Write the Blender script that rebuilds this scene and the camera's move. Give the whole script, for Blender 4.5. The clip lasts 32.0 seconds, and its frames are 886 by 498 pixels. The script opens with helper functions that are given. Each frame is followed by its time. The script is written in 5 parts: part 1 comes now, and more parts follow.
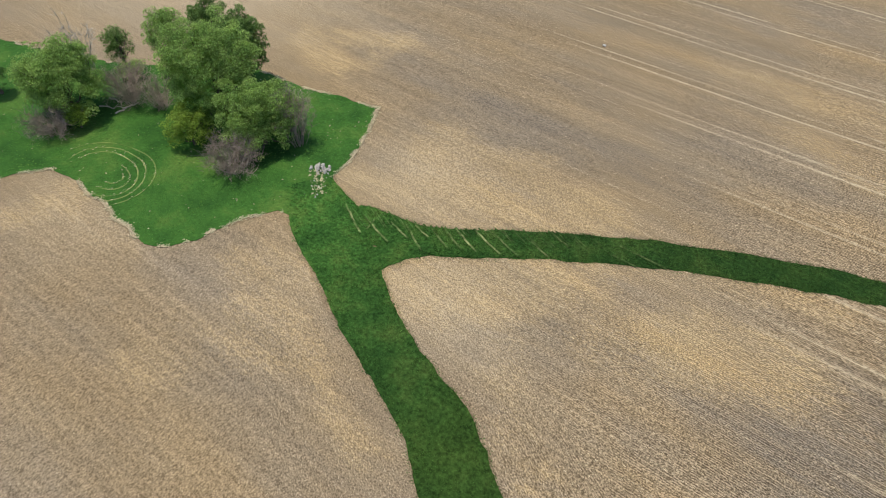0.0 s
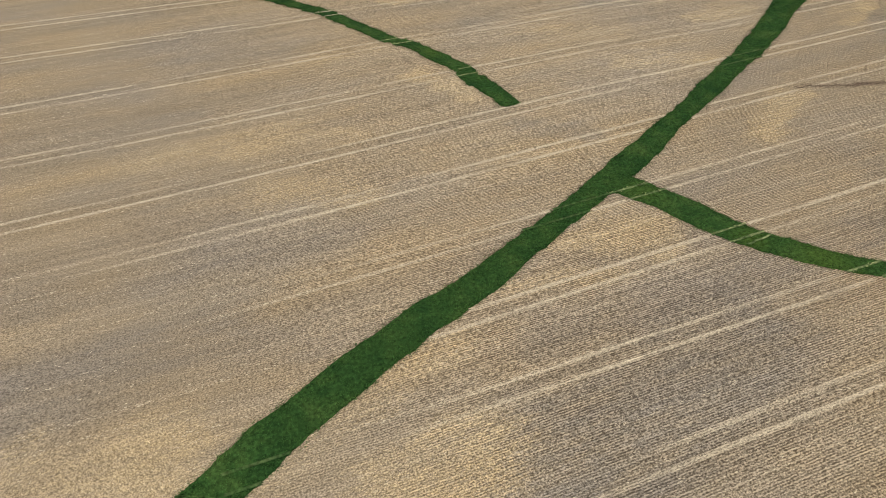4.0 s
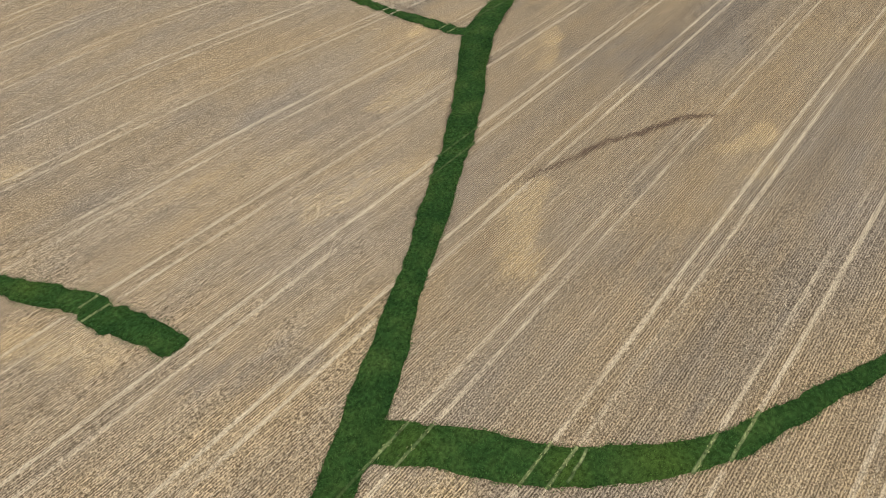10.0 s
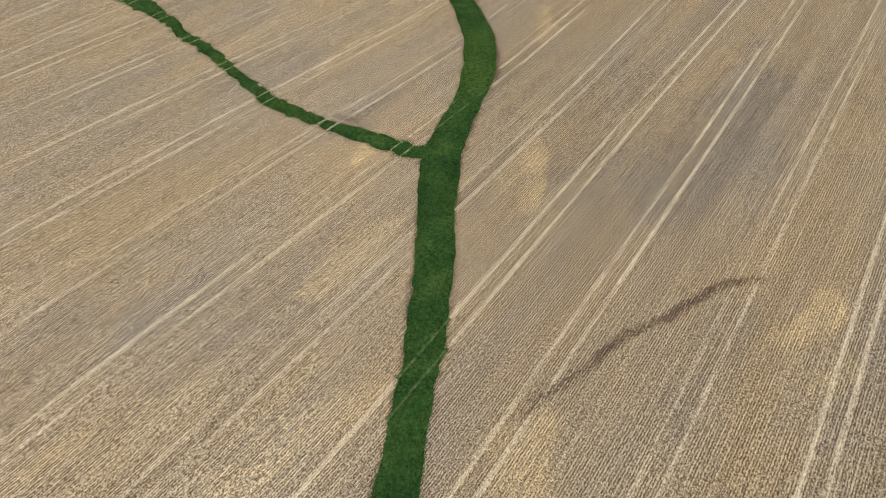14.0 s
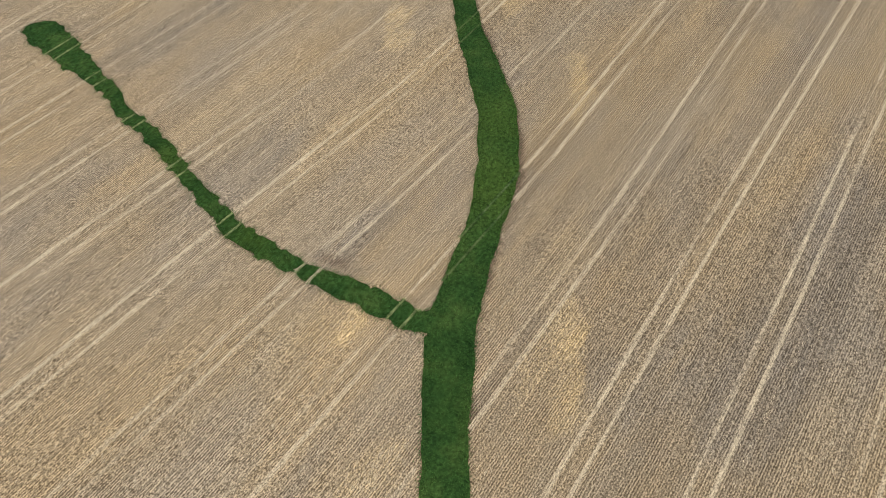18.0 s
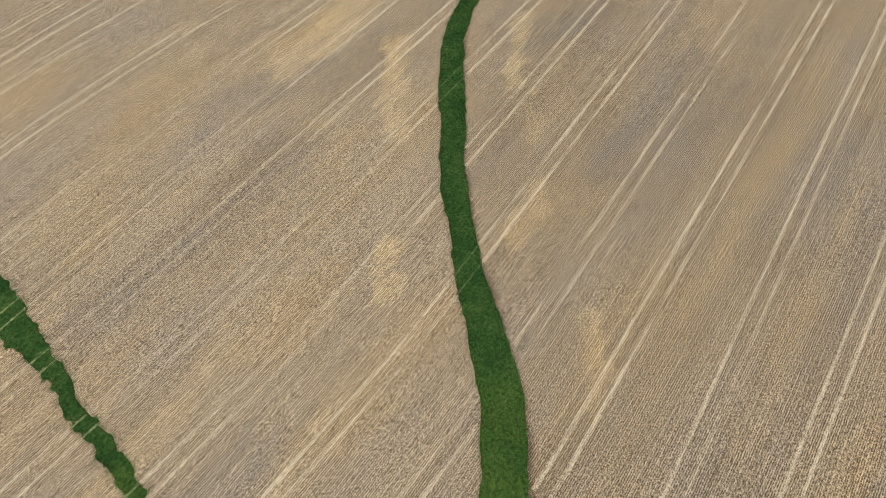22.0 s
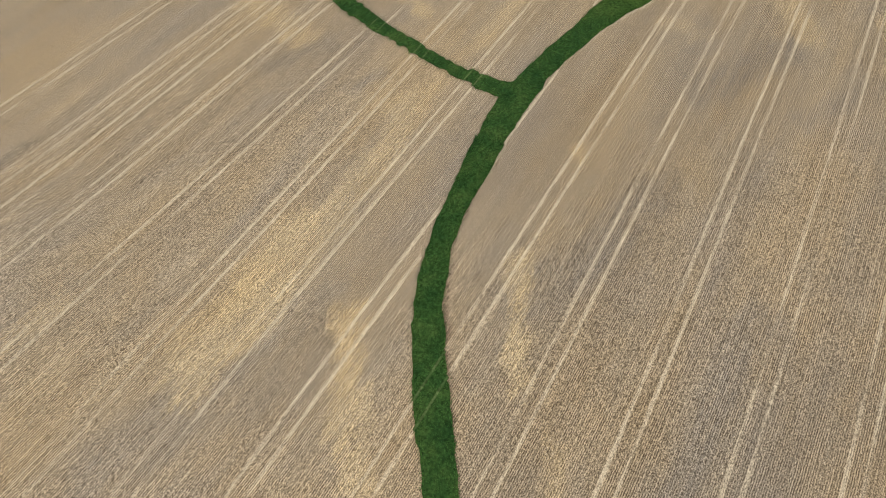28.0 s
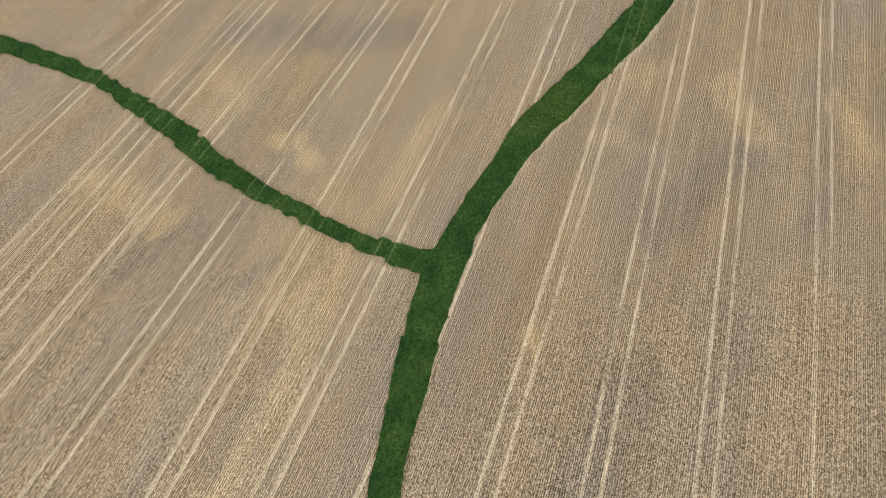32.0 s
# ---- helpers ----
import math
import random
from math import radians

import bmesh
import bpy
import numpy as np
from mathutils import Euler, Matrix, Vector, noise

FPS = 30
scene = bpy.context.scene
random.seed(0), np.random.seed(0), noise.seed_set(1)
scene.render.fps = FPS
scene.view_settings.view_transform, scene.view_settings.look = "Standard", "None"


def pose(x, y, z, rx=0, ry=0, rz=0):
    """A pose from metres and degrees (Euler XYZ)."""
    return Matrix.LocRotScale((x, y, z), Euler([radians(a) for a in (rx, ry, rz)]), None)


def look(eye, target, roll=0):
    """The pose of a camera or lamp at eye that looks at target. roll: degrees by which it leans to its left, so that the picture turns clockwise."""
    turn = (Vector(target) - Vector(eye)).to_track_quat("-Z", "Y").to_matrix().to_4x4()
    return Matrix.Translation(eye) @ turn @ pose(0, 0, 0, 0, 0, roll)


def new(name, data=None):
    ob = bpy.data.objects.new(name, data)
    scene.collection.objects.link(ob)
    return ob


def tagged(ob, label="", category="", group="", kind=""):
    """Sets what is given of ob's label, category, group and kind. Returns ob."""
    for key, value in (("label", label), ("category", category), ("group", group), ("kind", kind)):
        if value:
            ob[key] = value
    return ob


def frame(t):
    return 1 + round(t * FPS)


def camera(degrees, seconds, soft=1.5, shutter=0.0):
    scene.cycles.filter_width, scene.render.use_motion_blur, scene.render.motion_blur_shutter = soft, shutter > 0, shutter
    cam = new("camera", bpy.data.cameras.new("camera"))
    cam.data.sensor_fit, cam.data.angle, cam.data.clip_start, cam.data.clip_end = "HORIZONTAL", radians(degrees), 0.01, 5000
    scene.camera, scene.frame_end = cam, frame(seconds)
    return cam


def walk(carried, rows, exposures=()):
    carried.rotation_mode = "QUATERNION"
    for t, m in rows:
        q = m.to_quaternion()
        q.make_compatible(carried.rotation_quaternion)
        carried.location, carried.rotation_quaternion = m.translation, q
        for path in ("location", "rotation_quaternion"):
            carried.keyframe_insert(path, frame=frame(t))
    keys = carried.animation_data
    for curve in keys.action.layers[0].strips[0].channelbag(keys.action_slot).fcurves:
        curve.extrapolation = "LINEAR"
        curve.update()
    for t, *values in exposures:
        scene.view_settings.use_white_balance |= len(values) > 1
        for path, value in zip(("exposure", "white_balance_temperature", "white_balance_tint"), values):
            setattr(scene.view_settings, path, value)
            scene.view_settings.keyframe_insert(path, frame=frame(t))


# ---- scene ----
cam = camera(69.6, 32.0, 0.4)
METRES, EYE, TILT, LEAN, TURN = 206.892, 42.0, 0.0, 0.0, 37.0
ROWS = [
    (0.0, 0.0, 0.0, 0.0, 0.63, -45.68, -0.62),
    (0.5, 0.0, 0.0154, -0.0004, -2.3, -45.63, -0.64),
    (1.0, 0.0009, 0.0305, -0.0008, -5.97, -45.6, -0.66),
    (1.5, 0.0036, 0.0446, -0.0019, -12.43, -45.39, -0.58),
    (2.0, 0.0078, 0.0578, -0.003, -21.87, -45.18, -0.52),
    (2.5, 0.0138, 0.0688, -0.0042, -32.09, -44.94, -0.4),
    (3.0, 0.021, 0.0782, -0.0053, -41.65, -44.87, -0.29),
    (3.5, 0.0291, 0.0858, -0.0065, -49.82, -44.86, -0.14),
    (4.0, 0.038, 0.0917, -0.0076, -57.84, -44.89, 0.02),
    (4.5, 0.0473, 0.0963, -0.0086, -66.2, -44.9, 0.14),
    (6.5, 0.0887, 0.1047, -0.0097, -82.7, -45.26, 0.33),
    (7.0, 0.1008, 0.1063, -0.0097, -82.74, -45.32, 0.36),
    (7.5, 0.114, 0.1081, -0.0097, -82.77, -45.35, 0.39),
    (8.0, 0.128, 0.1101, -0.0097, -82.9, -45.37, 0.44),
    (8.5, 0.1424, 0.1119, -0.0099, -83.33, -45.36, 0.45),
    (9.0, 0.1573, 0.1136, -0.0099, -84.4, -45.41, 0.46),
    (9.5, 0.1724, 0.1149, -0.01, -85.46, -45.42, 0.5),
    (10.0, 0.1877, 0.1163, -0.0103, -86.4, -45.41, 0.48),
    (10.5, 0.2031, 0.1168, -0.0104, -87.25, -45.43, 0.59),
    (11.0, 0.2187, 0.1177, -0.0105, -88.21, -45.49, 0.57),
    (11.5, 0.2343, 0.1183, -0.0107, -89.22, -45.49, 0.56),
    (12.0, 0.2501, 0.1183, -0.011, -90.31, -45.53, 0.62),
    (12.5, 0.2659, 0.1183, -0.0112, -90.7, -45.57, 0.62),
    (13.0, 0.2819, 0.1186, -0.0115, -90.72, -45.6, 0.66),
    (13.5, 0.2984, 0.119, -0.0111, -90.74, -45.63, 0.71),
    (14.0, 0.3152, 0.1194, -0.0087, -90.75, -45.68, 0.74),
    (14.5, 0.332, 0.1196, -0.0055, -90.76, -45.76, 0.75),
    (15.0, 0.3489, 0.1195, -0.0028, -90.76, -45.78, 0.79),
    (15.5, 0.3662, 0.1198, 0.0006, -90.78, -45.86, 0.77),
    (17.5, 0.4357, 0.1202, 0.0161, -90.67, -55.41, 0.89),
    (18.0, 0.4533, 0.1201, 0.0213, -90.63, -55.49, 0.96),
    (18.5, 0.4708, 0.1201, 0.0277, -90.72, -55.54, 1.0),
    (19.0, 0.4887, 0.1198, 0.0347, -90.95, -55.72, 1.0),
    (19.5, 0.5062, 0.1191, 0.0416, -91.18, -55.86, 1.03),
    (20.0, 0.5233, 0.1181, 0.0482, -91.31, -55.93, 1.11),
    (20.5, 0.5404, 0.1177, 0.0549, -91.34, -56.03, 1.1),
    (21.0, 0.5575, 0.1177, 0.0613, -91.35, -56.13, 1.14),
    (21.5, 0.5741, 0.1171, 0.0653, -91.31, -56.21, 1.18),
    (22.0, 0.5909, 0.1168, 0.0665, -91.31, -56.3, 1.17),
    (22.5, 0.6083, 0.1171, 0.0665, -91.32, -56.37, 1.18),
    (23.0, 0.6256, 0.117, 0.066, -91.34, -56.4, 1.12),
    (23.5, 0.643, 0.117, 0.0656, -91.33, -56.42, 1.16),
    (24.0, 0.6604, 0.1169, 0.0654, -90.99, -56.43, 1.13),
    (24.5, 0.6775, 0.1166, 0.065, -90.06, -56.44, 1.13),
    (25.0, 0.6943, 0.1165, 0.0646, -90.63, -56.48, 1.13),
    (25.5, 0.71, 0.1161, 0.0644, -91.61, -56.54, 1.06),
    (27.5, 0.7756, 0.1135, 0.0623, -94.39, -56.7, 0.74),
    (28.0, 0.7916, 0.1121, 0.0617, -95.85, -56.73, 0.67),
    (28.5, 0.8077, 0.1104, 0.0613, -97.33, -56.81, 0.59),
    (29.0, 0.8234, 0.1082, 0.0607, -98.71, -56.85, 0.53),
    (29.5, 0.8392, 0.1061, 0.0601, -100.02, -56.88, 0.41),
    (30.0, 0.8548, 0.1031, 0.0597, -101.3, -56.95, 0.38),
    (30.5, 0.8703, 0.0999, 0.0592, -102.59, -57.0, 0.34),
    (31.0, 0.8855, 0.0966, 0.0586, -103.89, -56.99, 0.28),
    (31.5, 0.9008, 0.0929, 0.058, -105.35, -57.0, 0.25),
    (32.0, 0.9159, 0.0886, 0.0574, -107.05, -57.03, 0.19),
]
walk(cam, [(t, pose(0, 0, EYE, TILT, LEAN, TURN) @ pose(METRES * x, METRES * y, METRES * z, 90 + pitch, roll, yaw)) for t, x, y, z, yaw, pitch, roll in ROWS])

# ---- light ----
world = bpy.data.worlds.new("sky")
scene.world = world
world.use_nodes = True
wn = world.node_tree
sky = wn.nodes.new("ShaderNodeTexSky")
sky.sky_type, sky.sun_disc = "NISHITA", False
SUN_AZ, SUN_EL = math.atan2(-0.19, -0.74), radians(79)
sky.sun_elevation, sky.sun_rotation = SUN_EL, math.pi / 2 - SUN_AZ
sky.air_density, sky.dust_density = 1.0, 1.5
wn.nodes["Background"].inputs["Strength"].default_value = 0.15
wn.links.new(sky.outputs[0], wn.nodes["Background"].inputs["Color"])
sun = new("sun", bpy.data.lights.new("sun", "SUN"))
sun.data.energy, sun.data.angle, sun.data.color = 3.45, radians(0.6), (1.0, 0.925, 0.75)
sun.matrix_world = look((0, 0, 80), (-math.cos(SUN_AZ) * math.cos(SUN_EL), -math.sin(SUN_AZ) * math.cos(SUN_EL), 80 - math.sin(SUN_EL)))

# ---- materials ----
def material(name, rough=0.9, spec=0.05):
    m = bpy.data.materials.new(name)
    m.use_nodes = True
    b = m.node_tree.nodes["Principled BSDF"]
    b.inputs["Roughness"].default_value = rough
    b.inputs["Specular IOR Level"].default_value = spec
    return m, m.node_tree, b


def node(nt, kind, **values):
    n = nt.nodes.new(kind)
    for k, v in values.items():
        n.inputs[k.replace("_", " ")].default_value = v
    return n


def coords(nt, scale=(1, 1, 1), turn=0.0):
    c = nt.nodes.new("ShaderNodeTexCoord")
    m = nt.nodes.new("ShaderNodeMapping")
    m.inputs["Scale"].default_value = scale
    m.inputs["Rotation"].default_value = (0, 0, turn)
    nt.links.new(c.outputs["Object"], m.inputs["Vector"])
    return m.outputs[0]


def noise_of(nt, scale, stretch=(1, 1, 1), detail=3.0, rough=0.55, turn=0.0):
    n = node(nt, "ShaderNodeTexNoise", Scale=scale, Detail=detail, Roughness=rough)
    nt.links.new(coords(nt, stretch, turn), n.inputs["Vector"])
    return n.outputs["Fac"]


def ramp(nt, fac, stops):
    r = nt.nodes.new("ShaderNodeValToRGB")
    e = r.color_ramp.elements
    while len(e) < len(stops):
        e.new(0.5)
    for s, (p, c) in zip(e, stops):
        s.position, s.color = p, (*c, 1)
    nt.links.new(fac, r.inputs[0])
    return r.outputs["Color"]


def mix(nt, fac, a, b, mode="MIX"):
    m = nt.nodes.new("ShaderNodeMix")
    m.data_type, m.blend_type = "RGBA", mode
    for i, v in ((0, fac), (6, a), (7, b)):
        if hasattr(v, "is_linked"):
            nt.links.new(v, m.inputs[i])
        else:
            m.inputs[i].default_value = v if i == 0 else (*v, 1)
    return m.outputs[2]


def grey(v):
    return (v, v, v)


def bump(nt, b, height, strength, distance):
    n = nt.nodes.new("ShaderNodeBump")
    n.inputs["Strength"].default_value, n.inputs["Distance"].default_value = strength, distance
    nt.links.new(height, n.inputs["Height"])
    nt.links.new(n.outputs[0], b.inputs["Normal"])


def island(nt):
    return nt.nodes.new("ShaderNodeNewGeometry").outputs["Random Per Island"]


def math_of(nt, op, a, b):
    m = nt.nodes.new("ShaderNodeMath")
    m.operation = op
    for i, v in ((0, a), (1, b)):
        if hasattr(v, "is_linked"):
            nt.links.new(v, m.inputs[i])
        else:
            m.inputs[i].default_value = v
    return m.outputs[0]


def attribute(nt, name):
    n = nt.nodes.new("ShaderNodeAttribute")
    n.attribute_name = name
    return n.outputs["Fac"]


def vec(nt, op, a, b=None):
    n = nt.nodes.new("ShaderNodeVectorMath")
    n.operation = op
    nt.links.new(a, n.inputs[0])
    if b is not None:
        n.inputs[1].default_value = b
    return n.outputs[0]


def crop_colour(nt, shade=1.0):
    """Colour of crop residue: tan, with straw-rich yellow patches and thin, bare grey ones, drawn out along the drilled rows."""
    drift = noise_of(nt, 0.055, (0.55, 1.5, 1), 6, 0.62)
    c = ramp(nt, drift, [(0.34, (0.200, 0.166, 0.123)), (0.47, (0.217, 0.175, 0.120)), (0.56, (0.224, 0.177, 0.116)), (0.68, (0.245, 0.192, 0.121))])
    ragged = ramp(nt, noise_of(nt, 0.55, (0.28, 1.5, 1), 5, 0.68), [(0.34, grey(0.45)), (0.60, grey(1.15))])
    c = mix(nt, math_of(nt, "MULTIPLY", attribute(nt, "bare"), math_of(nt, "MULTIPLY", ragged, 0.92)), c, (0.166, 0.142, 0.111))
    clumps = math_of(nt, "MULTIPLY", math_of(nt, "SUBTRACT", noise_of(nt, 3.6, (0.5, 1.3, 1), 4, 0.75), 0.5), 2.8)
    lies = math_of(nt, "ADD", math_of(nt, "MULTIPLY", math_of(nt, "MULTIPLY", attribute(nt, "straw"), ragged), 0.85), clumps)
    gate = math_of(nt, "MINIMUM", math_of(nt, "MULTIPLY", attribute(nt, "straw"), 3.0), 1.0)
    lies = math_of(nt, "MULTIPLY", math_of(nt, "MINIMUM", math_of(nt, "MAXIMUM", lies, 0.0), 1.0), gate)
    c = mix(nt, lies, c, (0.335, 0.260, 0.152))
    passes = ramp(nt, noise_of(nt, 0.26, (0.035, 1.0, 1), 5, 0.62), [(0.34, (0.90, 0.90, 0.91)), (0.5, grey(1.0)), (0.66, (1.10, 1.09, 1.06))])
    c = mix(nt, 1.0, c, passes, "MULTIPLY")
    streak = ramp(nt, noise_of(nt, 1.9, (0.03, 1.0, 1), 4, 0.72), [(0.34, grey(0.91)), (0.5, grey(0.99)), (0.64, grey(1.14))])
    c = mix(nt, 1.0, c, streak, "MULTIPLY")
    ruddy = ramp(nt, noise_of(nt, 0.11, (0.4, 1.2, 1), 4, 0.6), [(0.40, (0.99, 1.0, 1.03)), (0.60, (1.02, 0.99, 0.94))])
    # lighter tone beyond the long strip, darker on the near side of it
    c = mix(nt, 1.0, c, ramp(nt, attribute(nt, "near_side"), [(0.0, (1.075, 1.07, 1.065)), (1.0, (0.92, 0.915, 0.915))]), "MULTIPLY")
    return mix(nt, 1.0, c, mix(nt, 1.0, ruddy, grey(shade), "MULTIPLY"), "MULTIPLY")


ROW = 0.19  # spacing of the drilled rows, seven and a half inches
DRILLED = (0.0, radians(91), radians(-28), radians(-50))  # heading of the rows in each zone of the plan


def drill_rows(nt):
    """Straw on the drilled rows and darker gaps between them, soil and painted-in shade together, broken up into
    clumps.
    """
    heading = None
    for name, angle in (("", DRILLED[0]), ("along_y", DRILLED[1]), ("along_stem", DRILLED[2]), ("slanting", DRILLED[3])):
        turned = coords(nt, (1, 1, 1), -angle)
        if heading is None:
            heading = turned
            continue
        m = nt.nodes.new("ShaderNodeMix")
        m.data_type = "VECTOR"
        nt.links.new(math_of(nt, "GREATER_THAN", attribute(nt, name), 0.5), m.inputs[0])
        nt.links.new(heading, m.inputs[4]), nt.links.new(turned, m.inputs[5])
        heading = m.outputs[1]
    xyz = nt.nodes.new("ShaderNodeSeparateXYZ")
    nt.links.new(heading, xyz.inputs[0])

    def noise_along(scale, stretch, detail, rough):
        n = node(nt, "ShaderNodeTexNoise", Scale=scale, Detail=detail, Roughness=rough)
        nt.links.new(vec(nt, "MULTIPLY", heading, stretch), n.inputs["Vector"])
        return n.outputs["Fac"]

    sway = math_of(nt, "MULTIPLY", math_of(nt, "SINE", math_of(nt, "MULTIPLY", xyz.outputs[0], 1 / 9), 0), -0.06)
    wander = math_of(nt, "MULTIPLY", math_of(nt, "SUBTRACT", noise_along(0.9, (1, 1, 1), 2.0, 0.5), 0.5), 0.12)
    w = math_of(nt, "ADD", math_of(nt, "ADD", xyz.outputs[1], sway), wander)
    wave = math_of(nt, "COSINE", math_of(nt, "MULTIPLY", w, 2 * math.pi / ROW), 0)
    firm = ramp(nt, noise_along(0.5, (0.35, 1, 1), 5.0, 0.65), [(0.38, grey(0.03)), (0.62, grey(0.19))])
    other = math_of(nt, "MULTIPLY", math_of(nt, "COSINE", math_of(nt, "MULTIPLY", w, math.pi / ROW), 0), 0.05)
    grain = math_of(nt, "MULTIPLY", math_of(nt, "SUBTRACT", noise_along(8.6, (0.8, 1, 1), 2.0, 0.7), 0.5), 1.62)
    lumps = math_of(nt, "MULTIPLY", math_of(nt, "SUBTRACT", noise_along(3.8, (0.8, 1, 1), 2.0, 0.6), 0.5), 0.42)
    shown = math_of(nt, "SUBTRACT", 1.0, math_of(nt, "MULTIPLY", attribute(nt, "even"), 0.92))
    rows = math_of(nt, "MULTIPLY", math_of(nt, "ADD", math_of(nt, "MULTIPLY", wave, firm), other), shown)
    return math_of(nt, "ADD", math_of(nt, "ADD", rows, math_of(nt, "ADD", grain, lumps)), 0.5)


def field_material():
    m, nt, b = material("crop_field")
    c = plain_crop = crop_colour(nt)
    f = drill_rows(nt)
    # low end darkens the gaps: soil, plus shade among the straw put into colour
    c = mix(nt, 1.0, c, ramp(nt, f, [(0.26, (0.37, 0.338, 0.295)), (0.42, (0.79, 0.768, 0.730)), (0.55, (1.15, 1.135, 1.11)), (0.72, (2.05, 2.0, 1.91))]), "MULTIPLY")
    # finer, more even residue on the old field round the meadow
    even = mix(nt, 1.0, plain_crop, ramp(nt, f, [(0.27, (0.60, 0.57, 0.53)), (0.42, (0.91, 0.89, 0.86)), (0.55, (1.11, 1.09, 1.06)), (0.72, (1.56, 1.52, 1.47))]), "MULTIPLY")
    c = mix(nt, attribute(nt, "even"), c, even)
    soil = mix(nt, 1.0, (0.085, 0.058, 0.039), ramp(nt, f, [(0.28, grey(0.4)), (0.72, grey(1.8))]), "MULTIPLY")
    c = mix(nt, attribute(nt, "soil"), c, soil)
    # straw pressed pale by wheels, in uneven streaks
    worn = ramp(nt, noise_of(nt, 3.0, (0.12, 1.6, 1), 4, 0.7), [(0.34, grey(0.18)), (0.62, grey(1.0))])
    pale = mix(nt, 1.0, (0.505, 0.420, 0.292), ramp(nt, f, [(0.28, grey(0.55)), (0.70, grey(1.4))]), "MULTIPLY")
    c = mix(nt, math_of(nt, "MULTIPLY", attribute(nt, "pressed"), worn), c, pale)
    nt.links.new(c, b.inputs["Base Color"])
    bump(nt, b, f, 0.5, 0.05)
    return m


def residue_material(name, shade, low, high, bleached=None, amount=0.0):
    """Loose or standing straw: the colour of the crop there, lighter by shade, or bleached towards one colour of its own."""
    m, nt, b = material(name, 0.75, 0.12)
    c = crop_colour(nt, shade)
    if bleached:
        c = mix(nt, amount, c, bleached)
    c = mix(nt, 1.0, c, ramp(nt, island(nt), [(0.0, grey(low)), (0.6, grey(0.95)), (1.0, grey(high))]), "MULTIPLY")
    nt.links.new(c, b.inputs["Base Color"])
    return m


LUSH = ((0.025, 0.078, 0.017), (0.046, 0.128, 0.025), (0.100, 0.176, 0.038))


OLIVE = (0.060, 0.098, 0.016)


def grass_colour(nt, dark, mid, light, scale):
    """Mottled green, turning to the lush meadow green where the mesh says so."""
    n = noise_of(nt, scale, detail=6, rough=0.65)
    own = ramp(nt, n, [(0.33, dark), (0.5, mid), (0.70, light)])
    lush = ramp(nt, n, [(0.33, LUSH[0]), (0.5, LUSH[1]), (0.70, LUSH[2])])
    own = mix(nt, math_of(nt, "MULTIPLY", attribute(nt, "olive"), 0.55), own, OLIVE)
    return mix(nt, attribute(nt, "lush"), own, lush)


def grass_material(name, dark, mid, light, scale=0.25, low=0.62, high=1.4, worn=(0.27, 0.30, 0.13)):
    m, nt, b = material(name, 0.8, 0.03)
    c = grass_colour(nt, dark, mid, light, scale)
    c = mix(nt, attribute(nt, "pressed"), c, worn)
    c = mix(nt, 1.0, c, ramp(nt, noise_of(nt, 3.2, detail=4, rough=0.7), [(0.32, grey(low)), (0.55, grey(1)), (0.75, grey(high))]), "MULTIPLY")
    nt.links.new(c, b.inputs["Base Color"])
    bump(nt, b, noise_of(nt, 7, detail=3), 0.8, 0.1)
    return m


def blade_material(name, dark, mid, light, low=0.6, high=1.5, through_light=0.35, scale=0.25):
    m, nt, b = material(name, 0.6, 0.05)
    c = grass_colour(nt, dark, mid, light, scale)
    c = mix(nt, 1.0, c, ramp(nt, island(nt), [(0.0, grey(low)), (1.0, grey(high))]), "MULTIPLY")
    nt.links.new(c, b.inputs["Base Color"])
    t = nt.nodes.new("ShaderNodeBsdfTranslucent")
    nt.links.new(c, t.inputs["Color"])
    x = nt.nodes.new("ShaderNodeMixShader")
    x.inputs[0].default_value = through_light
    nt.links.new(b.outputs[0], x.inputs[1])
    nt.links.new(t.outputs[0], x.inputs[2])
    nt.links.new(x.outputs[0], nt.nodes["Material Output"].inputs["Surface"])
    return m


def plain(name, a, c, scale, rough=0.85, relief=0.0):
    m, nt, b = material(name, rough)
    n = noise_of(nt, scale, detail=5, rough=0.65)
    nt.links.new(ramp(nt, n, [(0.3, a), (0.7, c)]), b.inputs["Base Color"])
    if relief:
        bump(nt, b, n, 0.7, relief)
    return m


FIELD = field_material()
STUBBLE = residue_material("stubble_straw", 1.32, 0.6, 1.5)
CHAFF = residue_material("loose_chaff", 1.36, 0.75, 1.3)
PALE = residue_material("pressed_straw", 1.5, 0.7, 1.3, (0.50, 0.415, 0.285), 0.8)
DRY = residue_material("dry_grass", 1.0, 0.7, 1.35, (0.50, 0.46, 0.30), 1.0)
GREEN_TRACK = residue_material("flattened_grass", 1.0, 0.6, 1.3, (0.25, 0.28, 0.11), 1.0)
WET_SOIL = plain("washed_soil", (0.060, 0.040, 0.027), (0.14, 0.098, 0.067), 3.0, 0.95, 0.08)
SWARD = grass_material("waterway_sward", (0.015, 0.043, 0.011), (0.025, 0.060, 0.014), (0.045, 0.083, 0.020), 0.3, 0.40, 1.7)
SWARD_BLADE = blade_material("waterway_blades", (0.020, 0.055, 0.013), (0.031, 0.074, 0.017), (0.056, 0.103, 0.024), 0.3, 2.0, 0.3, 0.3)
MEADOW = grass_material("meadow_sward", *LUSH, 0.16, 0.74, 1.32, (0.32, 0.36, 0.13))
MEADOW_BLADE = blade_material("meadow_blades", (0.046, 0.134, 0.028), (0.078, 0.202, 0.040), (0.152, 0.262, 0.056), 0.80, 1.3, 0.5, 0.13)
